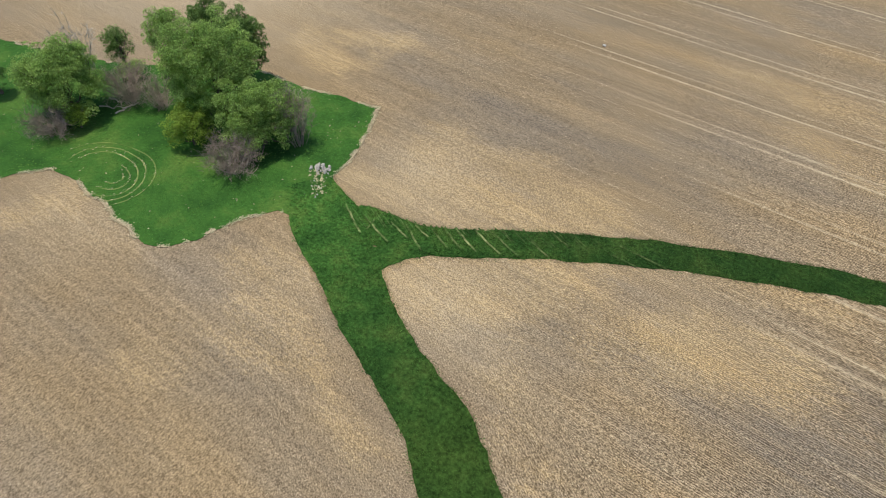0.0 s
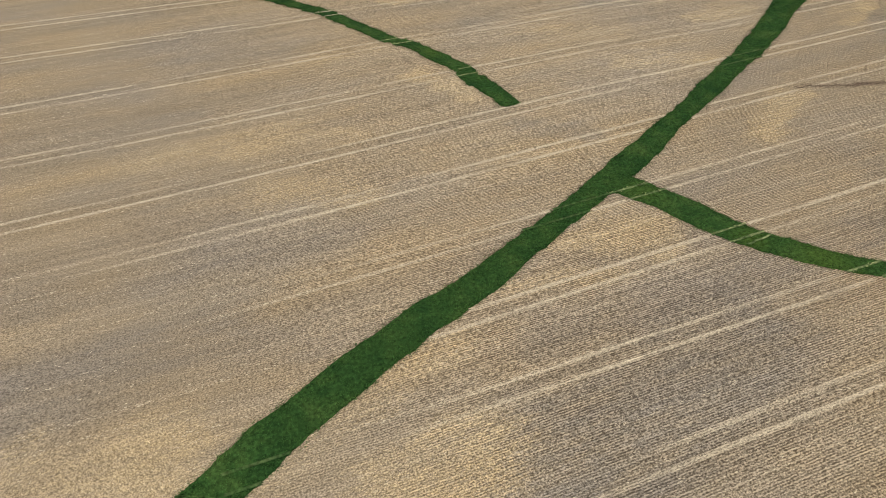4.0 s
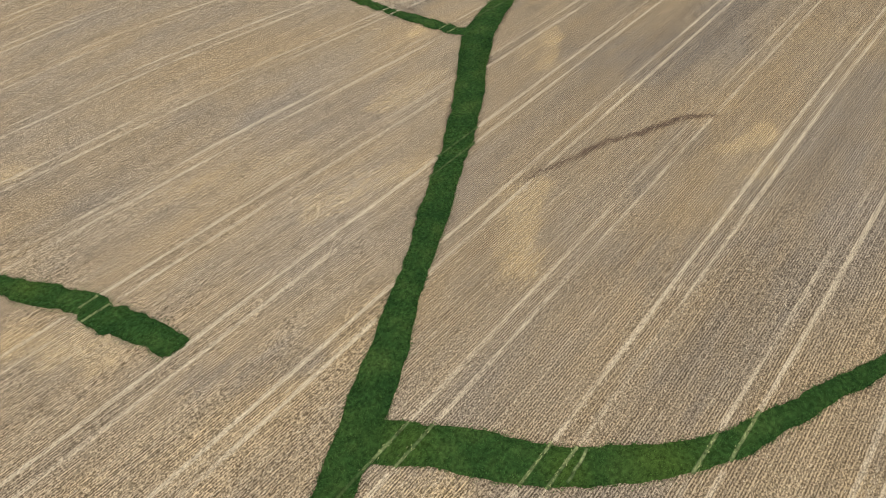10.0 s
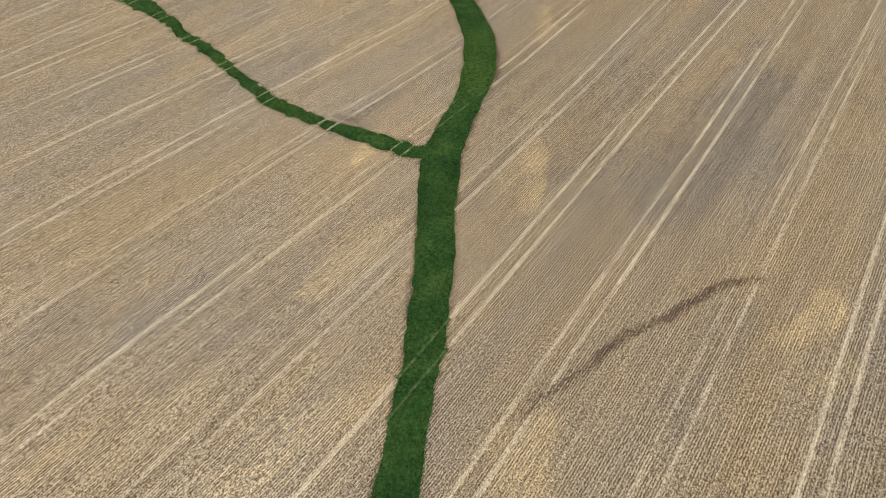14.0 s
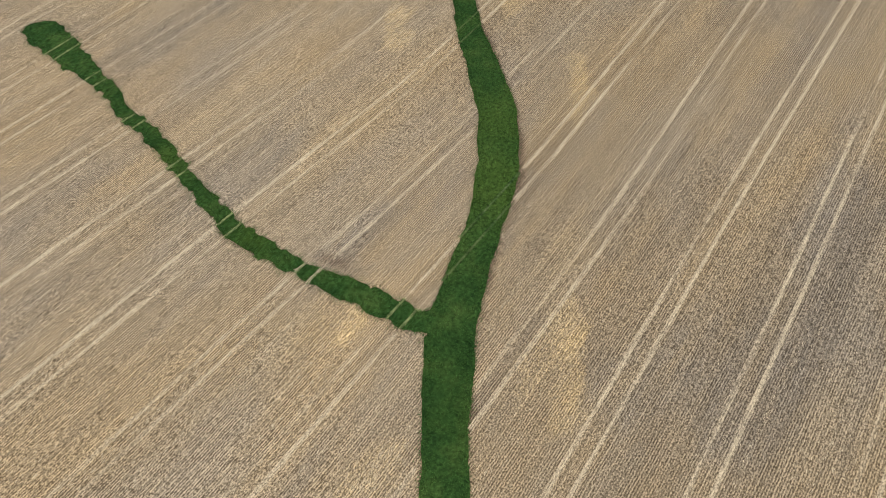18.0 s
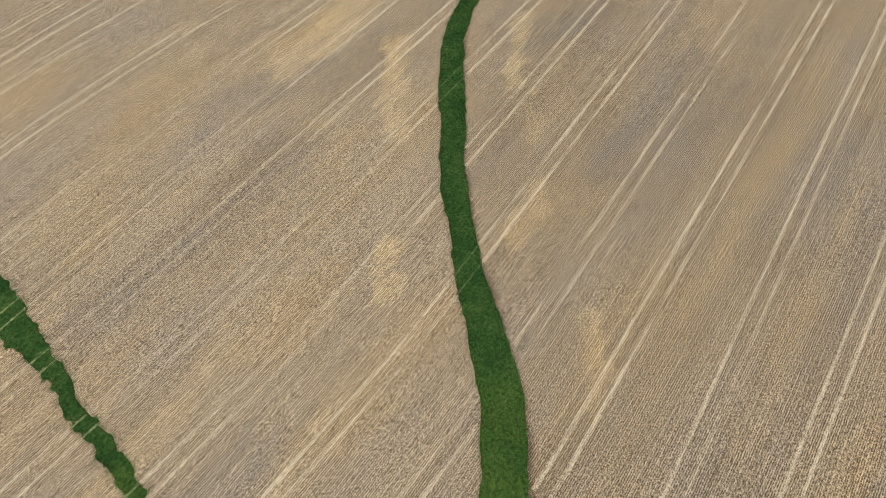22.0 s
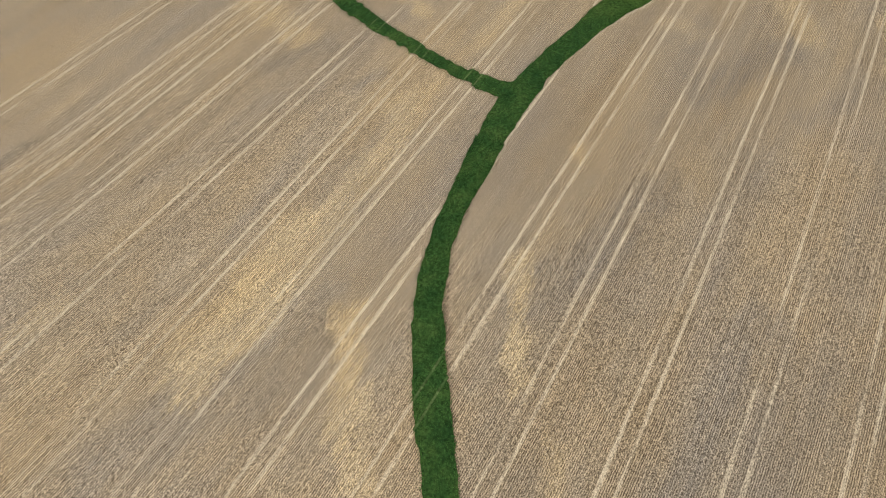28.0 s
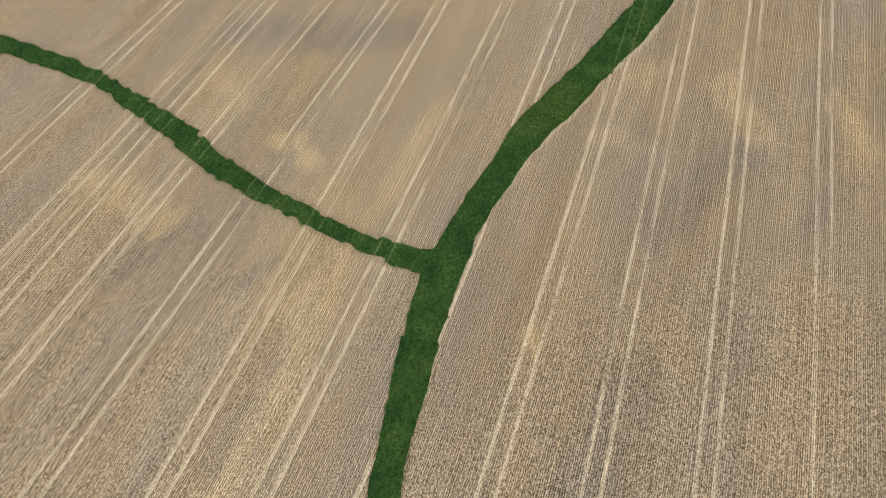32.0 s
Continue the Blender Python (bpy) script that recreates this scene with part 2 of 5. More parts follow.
BARK = plain("bark", (0.075, 0.06, 0.048), (0.17, 0.145, 0.12), 6, 0.95, 0.03)
GREY_BARK = plain("grey_twigs", (0.200, 0.160, 0.132), (0.380, 0.315, 0.265), 2.5, 0.9)
DEAD_WOOD = plain("bleached_wood", (0.34, 0.30, 0.26), (0.55, 0.50, 0.44), 3, 0.85, 0.02)
STONE = plain("pale_stone", (0.28, 0.265, 0.245), (0.60, 0.57, 0.53), 5, 0.85, 0.04)
LEAF = blade_material("green_leaves", (0.235, 0.365, 0.110), (0.310, 0.455, 0.140), (0.380, 0.530, 0.165), 0.6, 1.4, 0.62, 0.45)
LEAF_DARK = blade_material("dark_leaves", (0.115, 0.205, 0.064), (0.160, 0.262, 0.080), (0.210, 0.315, 0.098), 0.6, 1.4, 0.55, 0.45)
LEAF_YELLOW = blade_material("yellow_green_leaves", (0.180, 0.280, 0.048), (0.240, 0.350, 0.060), (0.300, 0.410, 0.076), 0.6, 1.4, 0.45, 0.45)


# ---- shared tools ----
RNG = np.random.default_rng(7)


def mound(x, y):
    """The low rise that carries the short strip."""
    return 0.65 * np.exp(-((x - 20) / 17) ** 2 - ((y - 92) / 20) ** 2)


def across(x, y):
    """Distance up the side of the valley from the hollow that the grass strip follows."""
    return (y - 86) * 0.824 - (x - 72) * 0.566


def ease(u):
    u = np.clip(u, 0, 1)
    return u * u * (3 - 2 * u)


def hillside(x, y):
    """The field climbing away from the hollow on its far side."""
    return 0.052 * np.clip(across(x, y) - 7, 0, 42) * ease((x - 24) / 26) * (1 - ease((x - 120) / 18)) * (1 + 0.45 * np.exp(-((x - 107) / 17) ** 2))


def set_back(x, y):
    """How far the climb draws the level plan in towards the hollow."""
    h = hillside(x, y)
    return h * (0.1 + 0.012 * (x - 80)), h * (0.40 + 0.0145 * (across(x, y) - 7))


def lift(x, y):
    """Height of the gently rolling ground."""
    return 0.05 * np.sin(x / 23 + 0.7) * np.cos(y / 19) + 0.03 * np.sin((x + y) / 13) + mound(x, y) + hillside(x, y)


def smooth_noise(s, seed, step):
    """One-dimensional value noise in -1..1 with knots every step metres."""
    g = np.random.default_rng(seed).uniform(-1, 1, 4096)
    q = np.asarray(s) / step + 500
    i = np.floor(q).astype(int)
    f = q - i
    f = f * f * (3 - 2 * f)
    return g[i % 4096] * (1 - f) + g[(i + 1) % 4096] * f


def mesh_of(name, verts, faces_per, loops, mat, smooth=False):
    """A mesh from arrays: verts (n, 3) and faces of faces_per corners each."""
    me = bpy.data.meshes.new(name)
    n = len(loops) // faces_per
    me.vertices.add(len(verts))
    me.vertices.foreach_set("co", np.ascontiguousarray(verts, dtype=np.float32).ravel())
    me.loops.add(len(loops))
    me.loops.foreach_set("vertex_index", np.ascontiguousarray(loops, dtype=np.int32).ravel())
    me.polygons.add(n)
    me.polygons.foreach_set("loop_start", np.arange(0, n * faces_per, faces_per, dtype=np.int32))
    me.polygons.foreach_set("loop_total", np.full(n, faces_per, dtype=np.int32))
    me.polygons.foreach_set("use_smooth", np.full(n, smooth, dtype=bool))
    me.materials.append(mat)
    me.update(calc_edges=True)
    return me


def strew(name, mat, base, faces, place, yaw, size, lean=None):
    """Many small pieces in one mesh: base (k, 3) turned by yaw, scaled by size (n, 3), leaned, and set at place (n, 3)."""
    base, faces = np.asarray(base, float), np.asarray(faces)
    p = base[None] * size[:, None, :]
    if lean is not None:
        p[:, :, 0] += p[:, :, 2] * lean[:, None, 0]
        p[:, :, 1] += p[:, :, 2] * lean[:, None, 1]
    c, s = np.cos(yaw)[:, None], np.sin(yaw)[:, None]
    x, y = p[:, :, 0] * c - p[:, :, 1] * s, p[:, :, 0] * s + p[:, :, 1] * c
    v = np.stack([x, y, p[:, :, 2]], 2) + place[:, None, :]
    k = len(base)
    loops = (faces[None] + (np.arange(len(place)) * k)[:, None, None]).reshape(-1)
    me = mesh_of(name, v.reshape(-1, 3), faces.shape[1], loops, mat)
    give_crop(me, place[:, 0], place[:, 1], k)
    if mat is SWARD_BLADE:
        give(me, "lush", np.repeat(lush(place[:, 0], place[:, 1]), k))
        give(me, "olive", np.repeat(olive(place[:, 0], place[:, 1]), k))
    return me


TENT = [(-0.5, -0.5, 0), (0.5, -0.5, 0), (-0.42, 0, 1), (0.45, 0, 0.8), (-0.5, 0.5, 0), (0.5, 0.5, 0)]
TENT_FACES = [(0, 1, 3, 2), (2, 3, 5, 4)]
FLAKE = [(-0.5, -0.5, 0.1), (0.5, -0.4, 0.5), (0.46, 0.5, 1.0), (-0.5, 0.42, 0.4)]
FLAKE_FACES = [(0, 1, 2, 3)]
TUFT = [(0.0, -0.22, 0.1), (0.0, 0.22, 0.1), (-0.95, -0.1, 0.85), (0.1, -0.2, 0.1), (0.2, 0.2, 0.1), (1.0, -0.25, 1.0),
        (0.2, 0.1, 0.1), (-0.22, 0.1, 0.1), (0.15, 0.95, 0.8), (-0.2, -0.05, 0.1), (0.2, -0.1, 0.1), (-0.1, -0.95, 0.9)]
TUFT_FACES = [(0, 1, 2), (3, 4, 5), (6, 7, 8), (9, 10, 11)]


def part(name, me, parent, label=""):
    ob = new(name, me)
    ob.parent = parent
    return tagged(ob, label)


def thing(name, x, y, z, label, category, group=""):
    e = new(name)
    e.empty_display_size = 0.3
    e.matrix_world = pose(x, y, z)
    return tagged(e, label, category, group)


def catmull(rows, step):
    """Samples a smooth line through rows of numbers, about every step metres."""
    p = np.array(rows, float)
    q = np.vstack([2 * p[0] - p[1], p, 2 * p[-1] - p[-2]])
    out = []
    for i in range(1, len(q) - 2):
        n = max(2, int(np.linalg.norm(q[i + 1, :2] - q[i, :2]) / step))
        t = (np.arange(n) / n)[:, None]
        a, b, c, d = q[i - 1], q[i], q[i + 1], q[i + 2]
        out.append(0.5 * (2 * b + (c - a) * t + (2 * a - 5 * b + 4 * c - d) * t ** 2 + (3 * b - a - 3 * c + d) * t ** 3))
    return np.vstack(out + [p[-1:]])


# plan raster that remembers where grass grows, 0.25 m a cell
GX, GY, CELL = -150.0, -60.0, 0.25
GREEN = np.zeros((1700, 1300), dtype=bool)


def cells(x, y):
    i = np.clip(((np.asarray(x) - GX) / CELL).astype(int), 0, GREEN.shape[0] - 1)
    j = np.clip(((np.asarray(y) - GY) / CELL).astype(int), 0, GREEN.shape[1] - 1)
    return i, j


def green(x, y):
    return GREEN[cells(x, y)]


# straw-rich patches and thin bare ones: two ends of the middle line, half-width, amount
STRAWY_A = [(-64.5, 53.8, -55.5, 50.5, 2.4, 1), (-59.8, 56.6, -52.6, 60.5, 2.2, 1), (-53.5, 52.9, -52.5, 57.4, 1.5, 0.6), (-36, 34.1, -15.8, 45.2, 4, 0.9), (-34.7, 43.4, -24.1, 49.3, 1.8, 0.45), (-24.7, 27.6, -14.1, 36.7, 4, 0.9), (-7.8, 33.1, 5.3, 37.3, 3, 0.55), (-9.6, 42, 6.9, 47.6, 1.6, 0.45), (-60.1, 10.7, -57.7, 16.9, 2, 0.7), (-37.5, 20.1, -32.5, 22.2, 1.6, 0.5), (-21.1, 14.8, -17, 13.5, 1.3, 0.5), (-6.2, 17.8, -6.1, 19.9, 1, 0.5), (-15, 27.4, -9.4, 20.5, 1.5, 0.35), (-37.8, 12.5, -29.8, 13.1, 2, 0.25), (-14.6, 80.5, 2.2, 82.5, 1.5, 0.4)]
STRAWY_B = [(-5.5, 69.3, 4.9, 69.9, 1.2, 0.4), (-7.1, 78.6, -0.4, 79.9, 1.2, 0.6), (-4.1, 72.3, 3.9, 67.8, 2, 0.5), (-35.1, 46.6, -31.5, 36.4, 3, 0.6), (-28.8, 45.1, -16.9, 45.2, 1.6, 0.45), (-23.5, 39.9, -26.5, 36.8, 1.5, 0.4), (-3.8, 35.4, 4.5, 38.2, 3.2, 0.9), (-3.4, 40.2, 5.1, 41, 1, 0.6), (17.6, 55, 28.3, 54.9, 1.1, 0.7), (7.8, 52.9, 23.3, 49.7, 0.9, 0.5), (17, 86.6, 21.3, 80.7, 1.6, 0.7), (-2.2, 79.9, 6.4, 78.9, 0.9, 0.6), (28.2, 56.4, 28.1, 50.7, 1.5, 0.6), (55.3, 67.1, 48.8, 61.8, 1.7, 0.7), (41.9, 80.6, 51.8, 79.1, 1.6, 0.5)]
STRAWY_C = [(20.8, 108.3, 27.5, 108.4, 1.4, 0.6), (24.5, 57, 29, 54.8, 2, 0.5), (22.5, 53.3, 25.4, 52.5, 1.4, 0.6), (40.4, 33.7, 47.3, 33.3, 1.6, 0.55), (76.3, 54.9, 81.1, 53.8, 1.2, 0.7), (58.6, 67.4, 48.8, 61.4, 0.9, 0.8), (53.1, 66.6, 49.3, 64.6, 1, 0.4), (85.3, 83.6, 78.3, 79.3, 1, 0.7), (76.2, 55, 80.4, 53.6, 1.3, 0.9), (58.8, 88.7, 68, 88.3, 1.5, 0.6), (35.6, 91.6, 46.3, 88.3, 2, 0.3), (42.5, 81.3, 53.1, 78.8, 1.6, 0.4), (72.2, 52.2, 76.2, 50.7, 0.8, 0.5), (110.2, 120.9, 104.3, 117, 0.9, 0.8), (119, 110.9, 125.8, 111.2, 1.1, 0.8)]
STRAWY_D = [(114.4, 98.9, 109.7, 95, 0.7, 0.8), (86.6, 83.1, 80.6, 80.3, 1, 1), (73.5, 97.3, 74.9, 97.4, 0.8, 0.7), (63.9, 104.1, 77.8, 98.6, 2, 0.25), (79.1, 83.7, 82.9, 83.5, 1.2, 0.4), (135.7, 140.1, 122.7, 129.5, 1.3, 0.8), (111.3, 121.3, 105, 116.4, 1.1, 0.7), (123.9, 150.1, 142.2, 150.7, 2, 1), (113.6, 166.9, 123.7, 165.5, 1.3, 0.4), (148.5, 129.1, 140.2, 123.9, 0.9, 0.8), (118.3, 110.2, 124.6, 110.7, 1.3, 0.7), (114.5, 99.1, 107, 94.1, 0.9, 0.7), (123.3, 149, 135.7, 147.9, 1.9, 1), (135.7, 147.9, 163.2, 149.4, 1.6, 0.7), (135.8, 140.4, 123.3, 130.7, 1.3, 0.9)]
STRAWY_E = [(149.5, 128.5, 138.2, 123, 1, 1), (135.3, 117.9, 131.3, 116.5, 0.9, 0.6), (167.4, 178.6, 167.5, 168.9, 1.5, 0.6), (162.2, 152, 168.8, 149.6, 1, 0.5), (193, 129.9, 193.4, 124.6, 1.5, 0.4), (168.2, 180.4, 166.8, 168.7, 1.6, 0.6), (181.6, 162.6, 179.6, 158.1, 1.4, 0.8), (163.2, 149.4, 170, 149.6, 1.4, 0.5), (146.2, 147.8, 154.5, 150.2, 1.4, 0.6), (207, 116.4, 199.7, 112.4, 2, 0.7), (166.5, 130, 164.6, 128.7, 0.6, 0.8), (207.6, 103.5, 202.2, 100.4, 2, 0.6), (177.3, 148.3, 192.6, 148.1, 1.4, 0.5), (203.1, 127.3, 207.5, 123.9, 1.4, 0.5), (187.8, 175.9, 184.6, 170.2, 1.5, 0.4)]
STRAWY_F = [(-37.3, 21.3, -34.8, 22.2, 2.2, 0.7), (-32.4, 18.1, -29.4, 17.7, 2.2, 0.6), (-26.3, 16.5, -23.3, 15.5, 1.6, 0.6), (-32.0, 14.6, -29.1, 13.9, 1.8, 0.5), (-36.0, 8.7, -33.0, 9.1, 2.0, 0.45), (-50.6, 15.2, -46.7, 17.6, 2.5, 0.25)]
BARE_A = [(-29.2, 50.5, -16.1, 54.5, 3, 0.6), (-48, 55.5, -25.6, 63.4, 4, 0.45), (-13.9, 29, -8.3, 31.2, 1.8, 0.8), (2.1, 31.8, 9.7, 36, 3, 0.6), (-31.8, 10.8, -26.3, 14.5, 2.5, 0.35), (-20.3, 60.2, -2.1, 62.1, 3, 0.35), (-25.8, 43.3, -23.4, 40.8, 0.6, 0.9), (-35.3, 54.9, -10.1, 55, 3.4, 0.7), (-38.6, 49.1, -34, 51, 3, 0.5), (-35.6, 83.7, -10.4, 87.1, 3, 0.5), (-25.2, 43.3, -24.4, 41.6, 0.5, 1), (8, 33.5, 27.3, 40.5, 6, 1), (12.9, 45.1, 32.8, 45.9, 1.8, 0.5), (25, 73, 30.7, 68.5, 1.5, 0.7), (28.7, 98.1, 44.4, 101.9, 2.2, 0.5)]
BARE_B = [(48.5, 45.3, 64.7, 44.1, 3, 0.6), (27.1, 107.4, 29.9, 98.1, 1.5, 0.3), (31.7, 51.8, 38.1, 42.1, 1.6, 0.4), (71.4, 47.9, 101.8, 47.6, 3.5, 0.4), (46.7, 96.1, 53.2, 95.2, 1.8, 0.6), (85.3, 68.7, 112.4, 67.9, 3.5, 0.9), (65, 59.4, 76.2, 59.5, 1.6, 0.6), (76.5, 103, 79.7, 100.6, 1, 0.7), (39.6, 85.2, 51.6, 84.9, 1.4, 0.35), (75.2, 84.5, 83.9, 84.6, 1.4, 0.5), (83.4, 77.1, 98.8, 66.1, 4, 0.7), (77.9, 103.7, 85.8, 102.1, 1.3, 0.8), (75.4, 118.8, 84.4, 117, 3, 0.6), (96.3, 83.5, 108.1, 81.3, 3, 0.4), (84.6, 146.8, 89.7, 136.4, 3, 0.5)]
BARE_C = [(87.6, 91.9, 97.5, 94, 1, 0.5), (98.5, 137.3, 113, 137.8, 3.4, 0.8), (118.6, 146, 127.2, 141.8, 1.6, 0.6), (132.9, 106.5, 153.9, 106.4, 3, 0.8), (84.7, 139.4, 96.2, 137.2, 3, 0.4), (147, 125.6, 158.4, 122.7, 1.6, 0.5), (131.2, 87.5, 155.2, 85.5, 3, 0.4), (110.8, 108.1, 115.5, 109.8, 1, 0.5), (121.3, 145.1, 137.5, 143.7, 1.4, 0.7), (145.5, 126.5, 166, 119.2, 2.5, 0.7), (161.5, 158.1, 164.9, 156.3, 1, 0.8), (127.5, 138.7, 134.7, 142.2, 1, 0.5), (137.2, 107.5, 152.3, 97.4, 4, 0.5), (115.1, 149.8, 123.9, 144.8, 2.5, 0.5), (195.5, 176.4, 202.6, 156.5, 3, 0.9)]
BARE_D = [(56.0, 54.0, 64.6, 46.3, 3.5, 0.6), (183.4, 120.6, 195.3, 114.5, 2.4, 0.8), (160.2, 169, 167.2, 165.6, 1.8, 0.7), (184.6, 108.9, 195.4, 102.7, 1.6, 0.5)]


def patchy(rows, x, y):
    """How far a place lies in one of the patches, whose ends are ragged from one drilled pass to the next."""
    x, y = np.asarray(x, float), np.asarray(y, float)
    bx, by = set_back(x, y)
    x, y = x + bx, y + by
    step = np.random.default_rng(61).uniform(-1, 1, 4096)
    px = x + 1.1 * step[np.floor(y / 0.76).astype(int) % 4096] + 0.6 * smooth_noise(x * 0.7 + y, 62, 2.0)
    py = y + 0.5 * smooth_noise(x, 63, 3.0)
    r = np.zeros(np.shape(x))
    for x0, y0, x1, y1, half, amount in rows:
        dx, dy = x1 - x0, y1 - y0
        t = np.clip(((px - x0) * dx + (py - y0) * dy) / (dx * dx + dy * dy), 0, 1)
        d = np.hypot(px - x0 - t * dx, py - y0 - t * dy) / half
        r = np.maximum(r, amount * np.clip((1.5 - d) / 0.9, 0, 1))
    return r


def straw(x, y):
    return patchy(STRAWY_A + STRAWY_B + STRAWY_C + STRAWY_D + STRAWY_E + STRAWY_F, x, y) * (0.85 + 0.15 * np.clip((np.asarray(x) - 4) / 16, 0, 1))


def bare(x, y):
    return patchy(BARE_A + BARE_B + BARE_C + BARE_D, x, y)


def near_side(x, y):
    """0 on the far side of the long strip, where the crop colour is lighter, 1 on the darker near one, and alike round
    the meadow.
    """
    strip = np.interp(x, [-20, 20, 50, 80, 110, 135, 165, 200, 240], [38, 57, 73, 91, 110, 130, 140, 134, 122])
    side = np.clip(0.5 - (y - strip) / 16, 0, 1)
    return 0.5 + (side - 0.5) * np.clip((x - 0) / 30, 0, 1) * np.interp(x, [100, 140], [1.0, 0.6])


def give_crop(me, x, y, k=1):
    """What the crop colours need to know at each vertex; k vertices to each place."""
    give(me, "straw", np.repeat(straw(x, y), k))
    give(me, "bare", np.repeat(bare(x, y), k))
    give(me, "near_side", np.repeat(near_side(x, y), k))


def lush(x, y):
    """How far the strip has the meadow's bright green."""
    return np.clip((-4 - x) / 34, 0, 1) ** 1.8


YELLOWED = [(36.0, 49.0, 1.6, 1.0), (40.5, 44.6, 2.6, 1.0), (30.6, 58.2, 2.0, 0.7), (94, 96.4, 5.5, 0.8), (101, 101, 4.5, 0.7), (196, 135, 7, 0.6), (76, 110, 2.2, 0.6), (77.8, 123, 2.0, 0.6), (20.5, 91, 1.4, 0.7), (-12, 17.5, 5, 0.5)]


def olive(x, y):
    """How far the grass has turned yellowish: x, y, reach, amount."""
    r = np.zeros(np.shape(x))
    for cx, cy, reach, amount in YELLOWED:
        r = np.maximum(r, amount * np.exp(-((x - cx) ** 2 + (y - cy) ** 2) / reach ** 2))
    return r


def give(me, name, values):
    me.attributes.new(name, "FLOAT", "POINT").data.foreach_set("value", np.ascontiguousarray(values, dtype=np.float32).ravel())


def zone(x, y):
    """Which way the rows were drilled: 0 along x, 1 along y, 2 along the grass stem, 3 slanting across the headland."""
    d = (x + 30) * 0.452 + (y - 25.6) * 0.892
    z = np.zeros(np.shape(x), int)
    z[(x < -58.5) & (y > 26)] = 1
    z[(d < -11) & (x < -12) & (y < 26)] = 1
    z[(d >= -11) & (d < 9) & (x < 10) & (x > -45) & (y < 31)] = 2
    z[(x > -43) & (x < -15) & (y > 34 + 0.62 * (x + 28)) & (y < 46 + 0.25 * (x + 28)) & (y > 30)] = 3
    return z


# ---- the ground ----
def axis(lo, hi, step, far):
    inner = np.arange(lo, hi + 0.1, step)
    return np.concatenate([[-far, -far / 2, -far / 4, -far / 8], inner, [far / 8 + hi, far / 4 + hi, far / 2 + hi, far + hi]])


gx, gy = axis(-130, 250, 0.75, 2400), axis(-30, 232, 0.75, 2400)
X, Y = np.meshgrid(gx, gy, indexing="ij")
gv = np.stack([X, Y, lift(X, Y)], 2).reshape(-1, 3)
I, J = np.meshgrid(np.arange(len(gx) - 1), np.arange(len(gy) - 1), indexing="ij")
a = (I * len(gy) + J).ravel()
gl = np.stack([a, a + len(gy), a + len(gy) + 1, a + 1], 1).ravel()
gm = mesh_of("ground", gv, 4, gl, FIELD, True)
give_crop(gm, X.ravel(), Y.ravel())
give(gm, "even", np.clip((8 - X) / 24, 0, 1))
give(gm, "along_y", zone(X, Y) == 1)
give(gm, "along_stem", zone(X, Y) == 2)
give(gm, "slanting", zone(X, Y) == 3)
# straw trodden pale by turning machines on the headlands
TRODDEN = [(-90, 62, 22, 22, 0.9), (-33, 41, 7, 6, 0.4), (-20, 28, 7, 5, 0.4), (-32, 22, 7, 6, 0.25), (-56, 14, 8, 4, 0.35)]
give(gm, "pressed", np.clip(sum(a * np.exp(-((X - cx) / rx) ** 2 - ((Y - cy) / ry) ** 2) for cx, cy, rx, ry, a in TRODDEN), 0, 0.9))
tagged(new("ground", gm), "harvested grain field of tan stubble and bare soil", "field", kind="structure")

# wheel tracks of the drill: middle of the pair at x = 100, its slope west and east of there, its strength
TRACKS = [(33.6, 0, 0, 0.7), (41.5, -0.008, 0, 0.9), (51.3, 0.018, 0, 1.0), (60.1, 0.022, 0.02, 0.6), (69.6, 0.024, 0.03, 1.0), (77.6, 0.022, 0, 0.9), (85.3, -0.004, 0.035, 0.7),
          (94.3, -0.02, 0.02, 1.0), (102.6, -0.055, 0.025, 0.8), (111.6, -0.062, 0.025, 0.9), (120.4, -0.075, 0.02, 0.8), (129.4, -0.07, 0, 0.8), (138.4, -0.05, 0, 1.0),
          (146.6, 0, -0.005, 0.8), (154.4, 0, 0, 0.9), (166.0, 0, -0.05, 1.0), (175.5, 0, -0.06, 0.7), (180.4, 0, -0.04, 0.7), (185.2, 0, -0.06, 0.5), (195.2, 0, -0.07, 0.8)]
GAUGE = 0.74


def track_at(row, x):
    y = row[0] + row[1] * np.minimum(x - 100, 0) + row[2] * np.maximum(x - 100, 0)
    return y - 0.9 * mound(x, y) - set_back(x, y)[1]


def worn_faint(x, y):
    """How far the wheels show: little on the thick straw beyond the thin strip, and not yet on the headland."""
    thick = np.clip(1.25 - np.hypot((x - 98) / 24, (y - 140) / 24), 0, 1)
    return 1 - 0.62 * np.clip(thick * 2, 0, 1)


def on_track(x, y):
    d = np.full(np.shape(y), 9.0)
    for row in TRACKS:
        for s in (-GAUGE, GAUGE):
            d = np.minimum(d, np.abs(y - track_at(row, x) - s))
    return d < 0.2


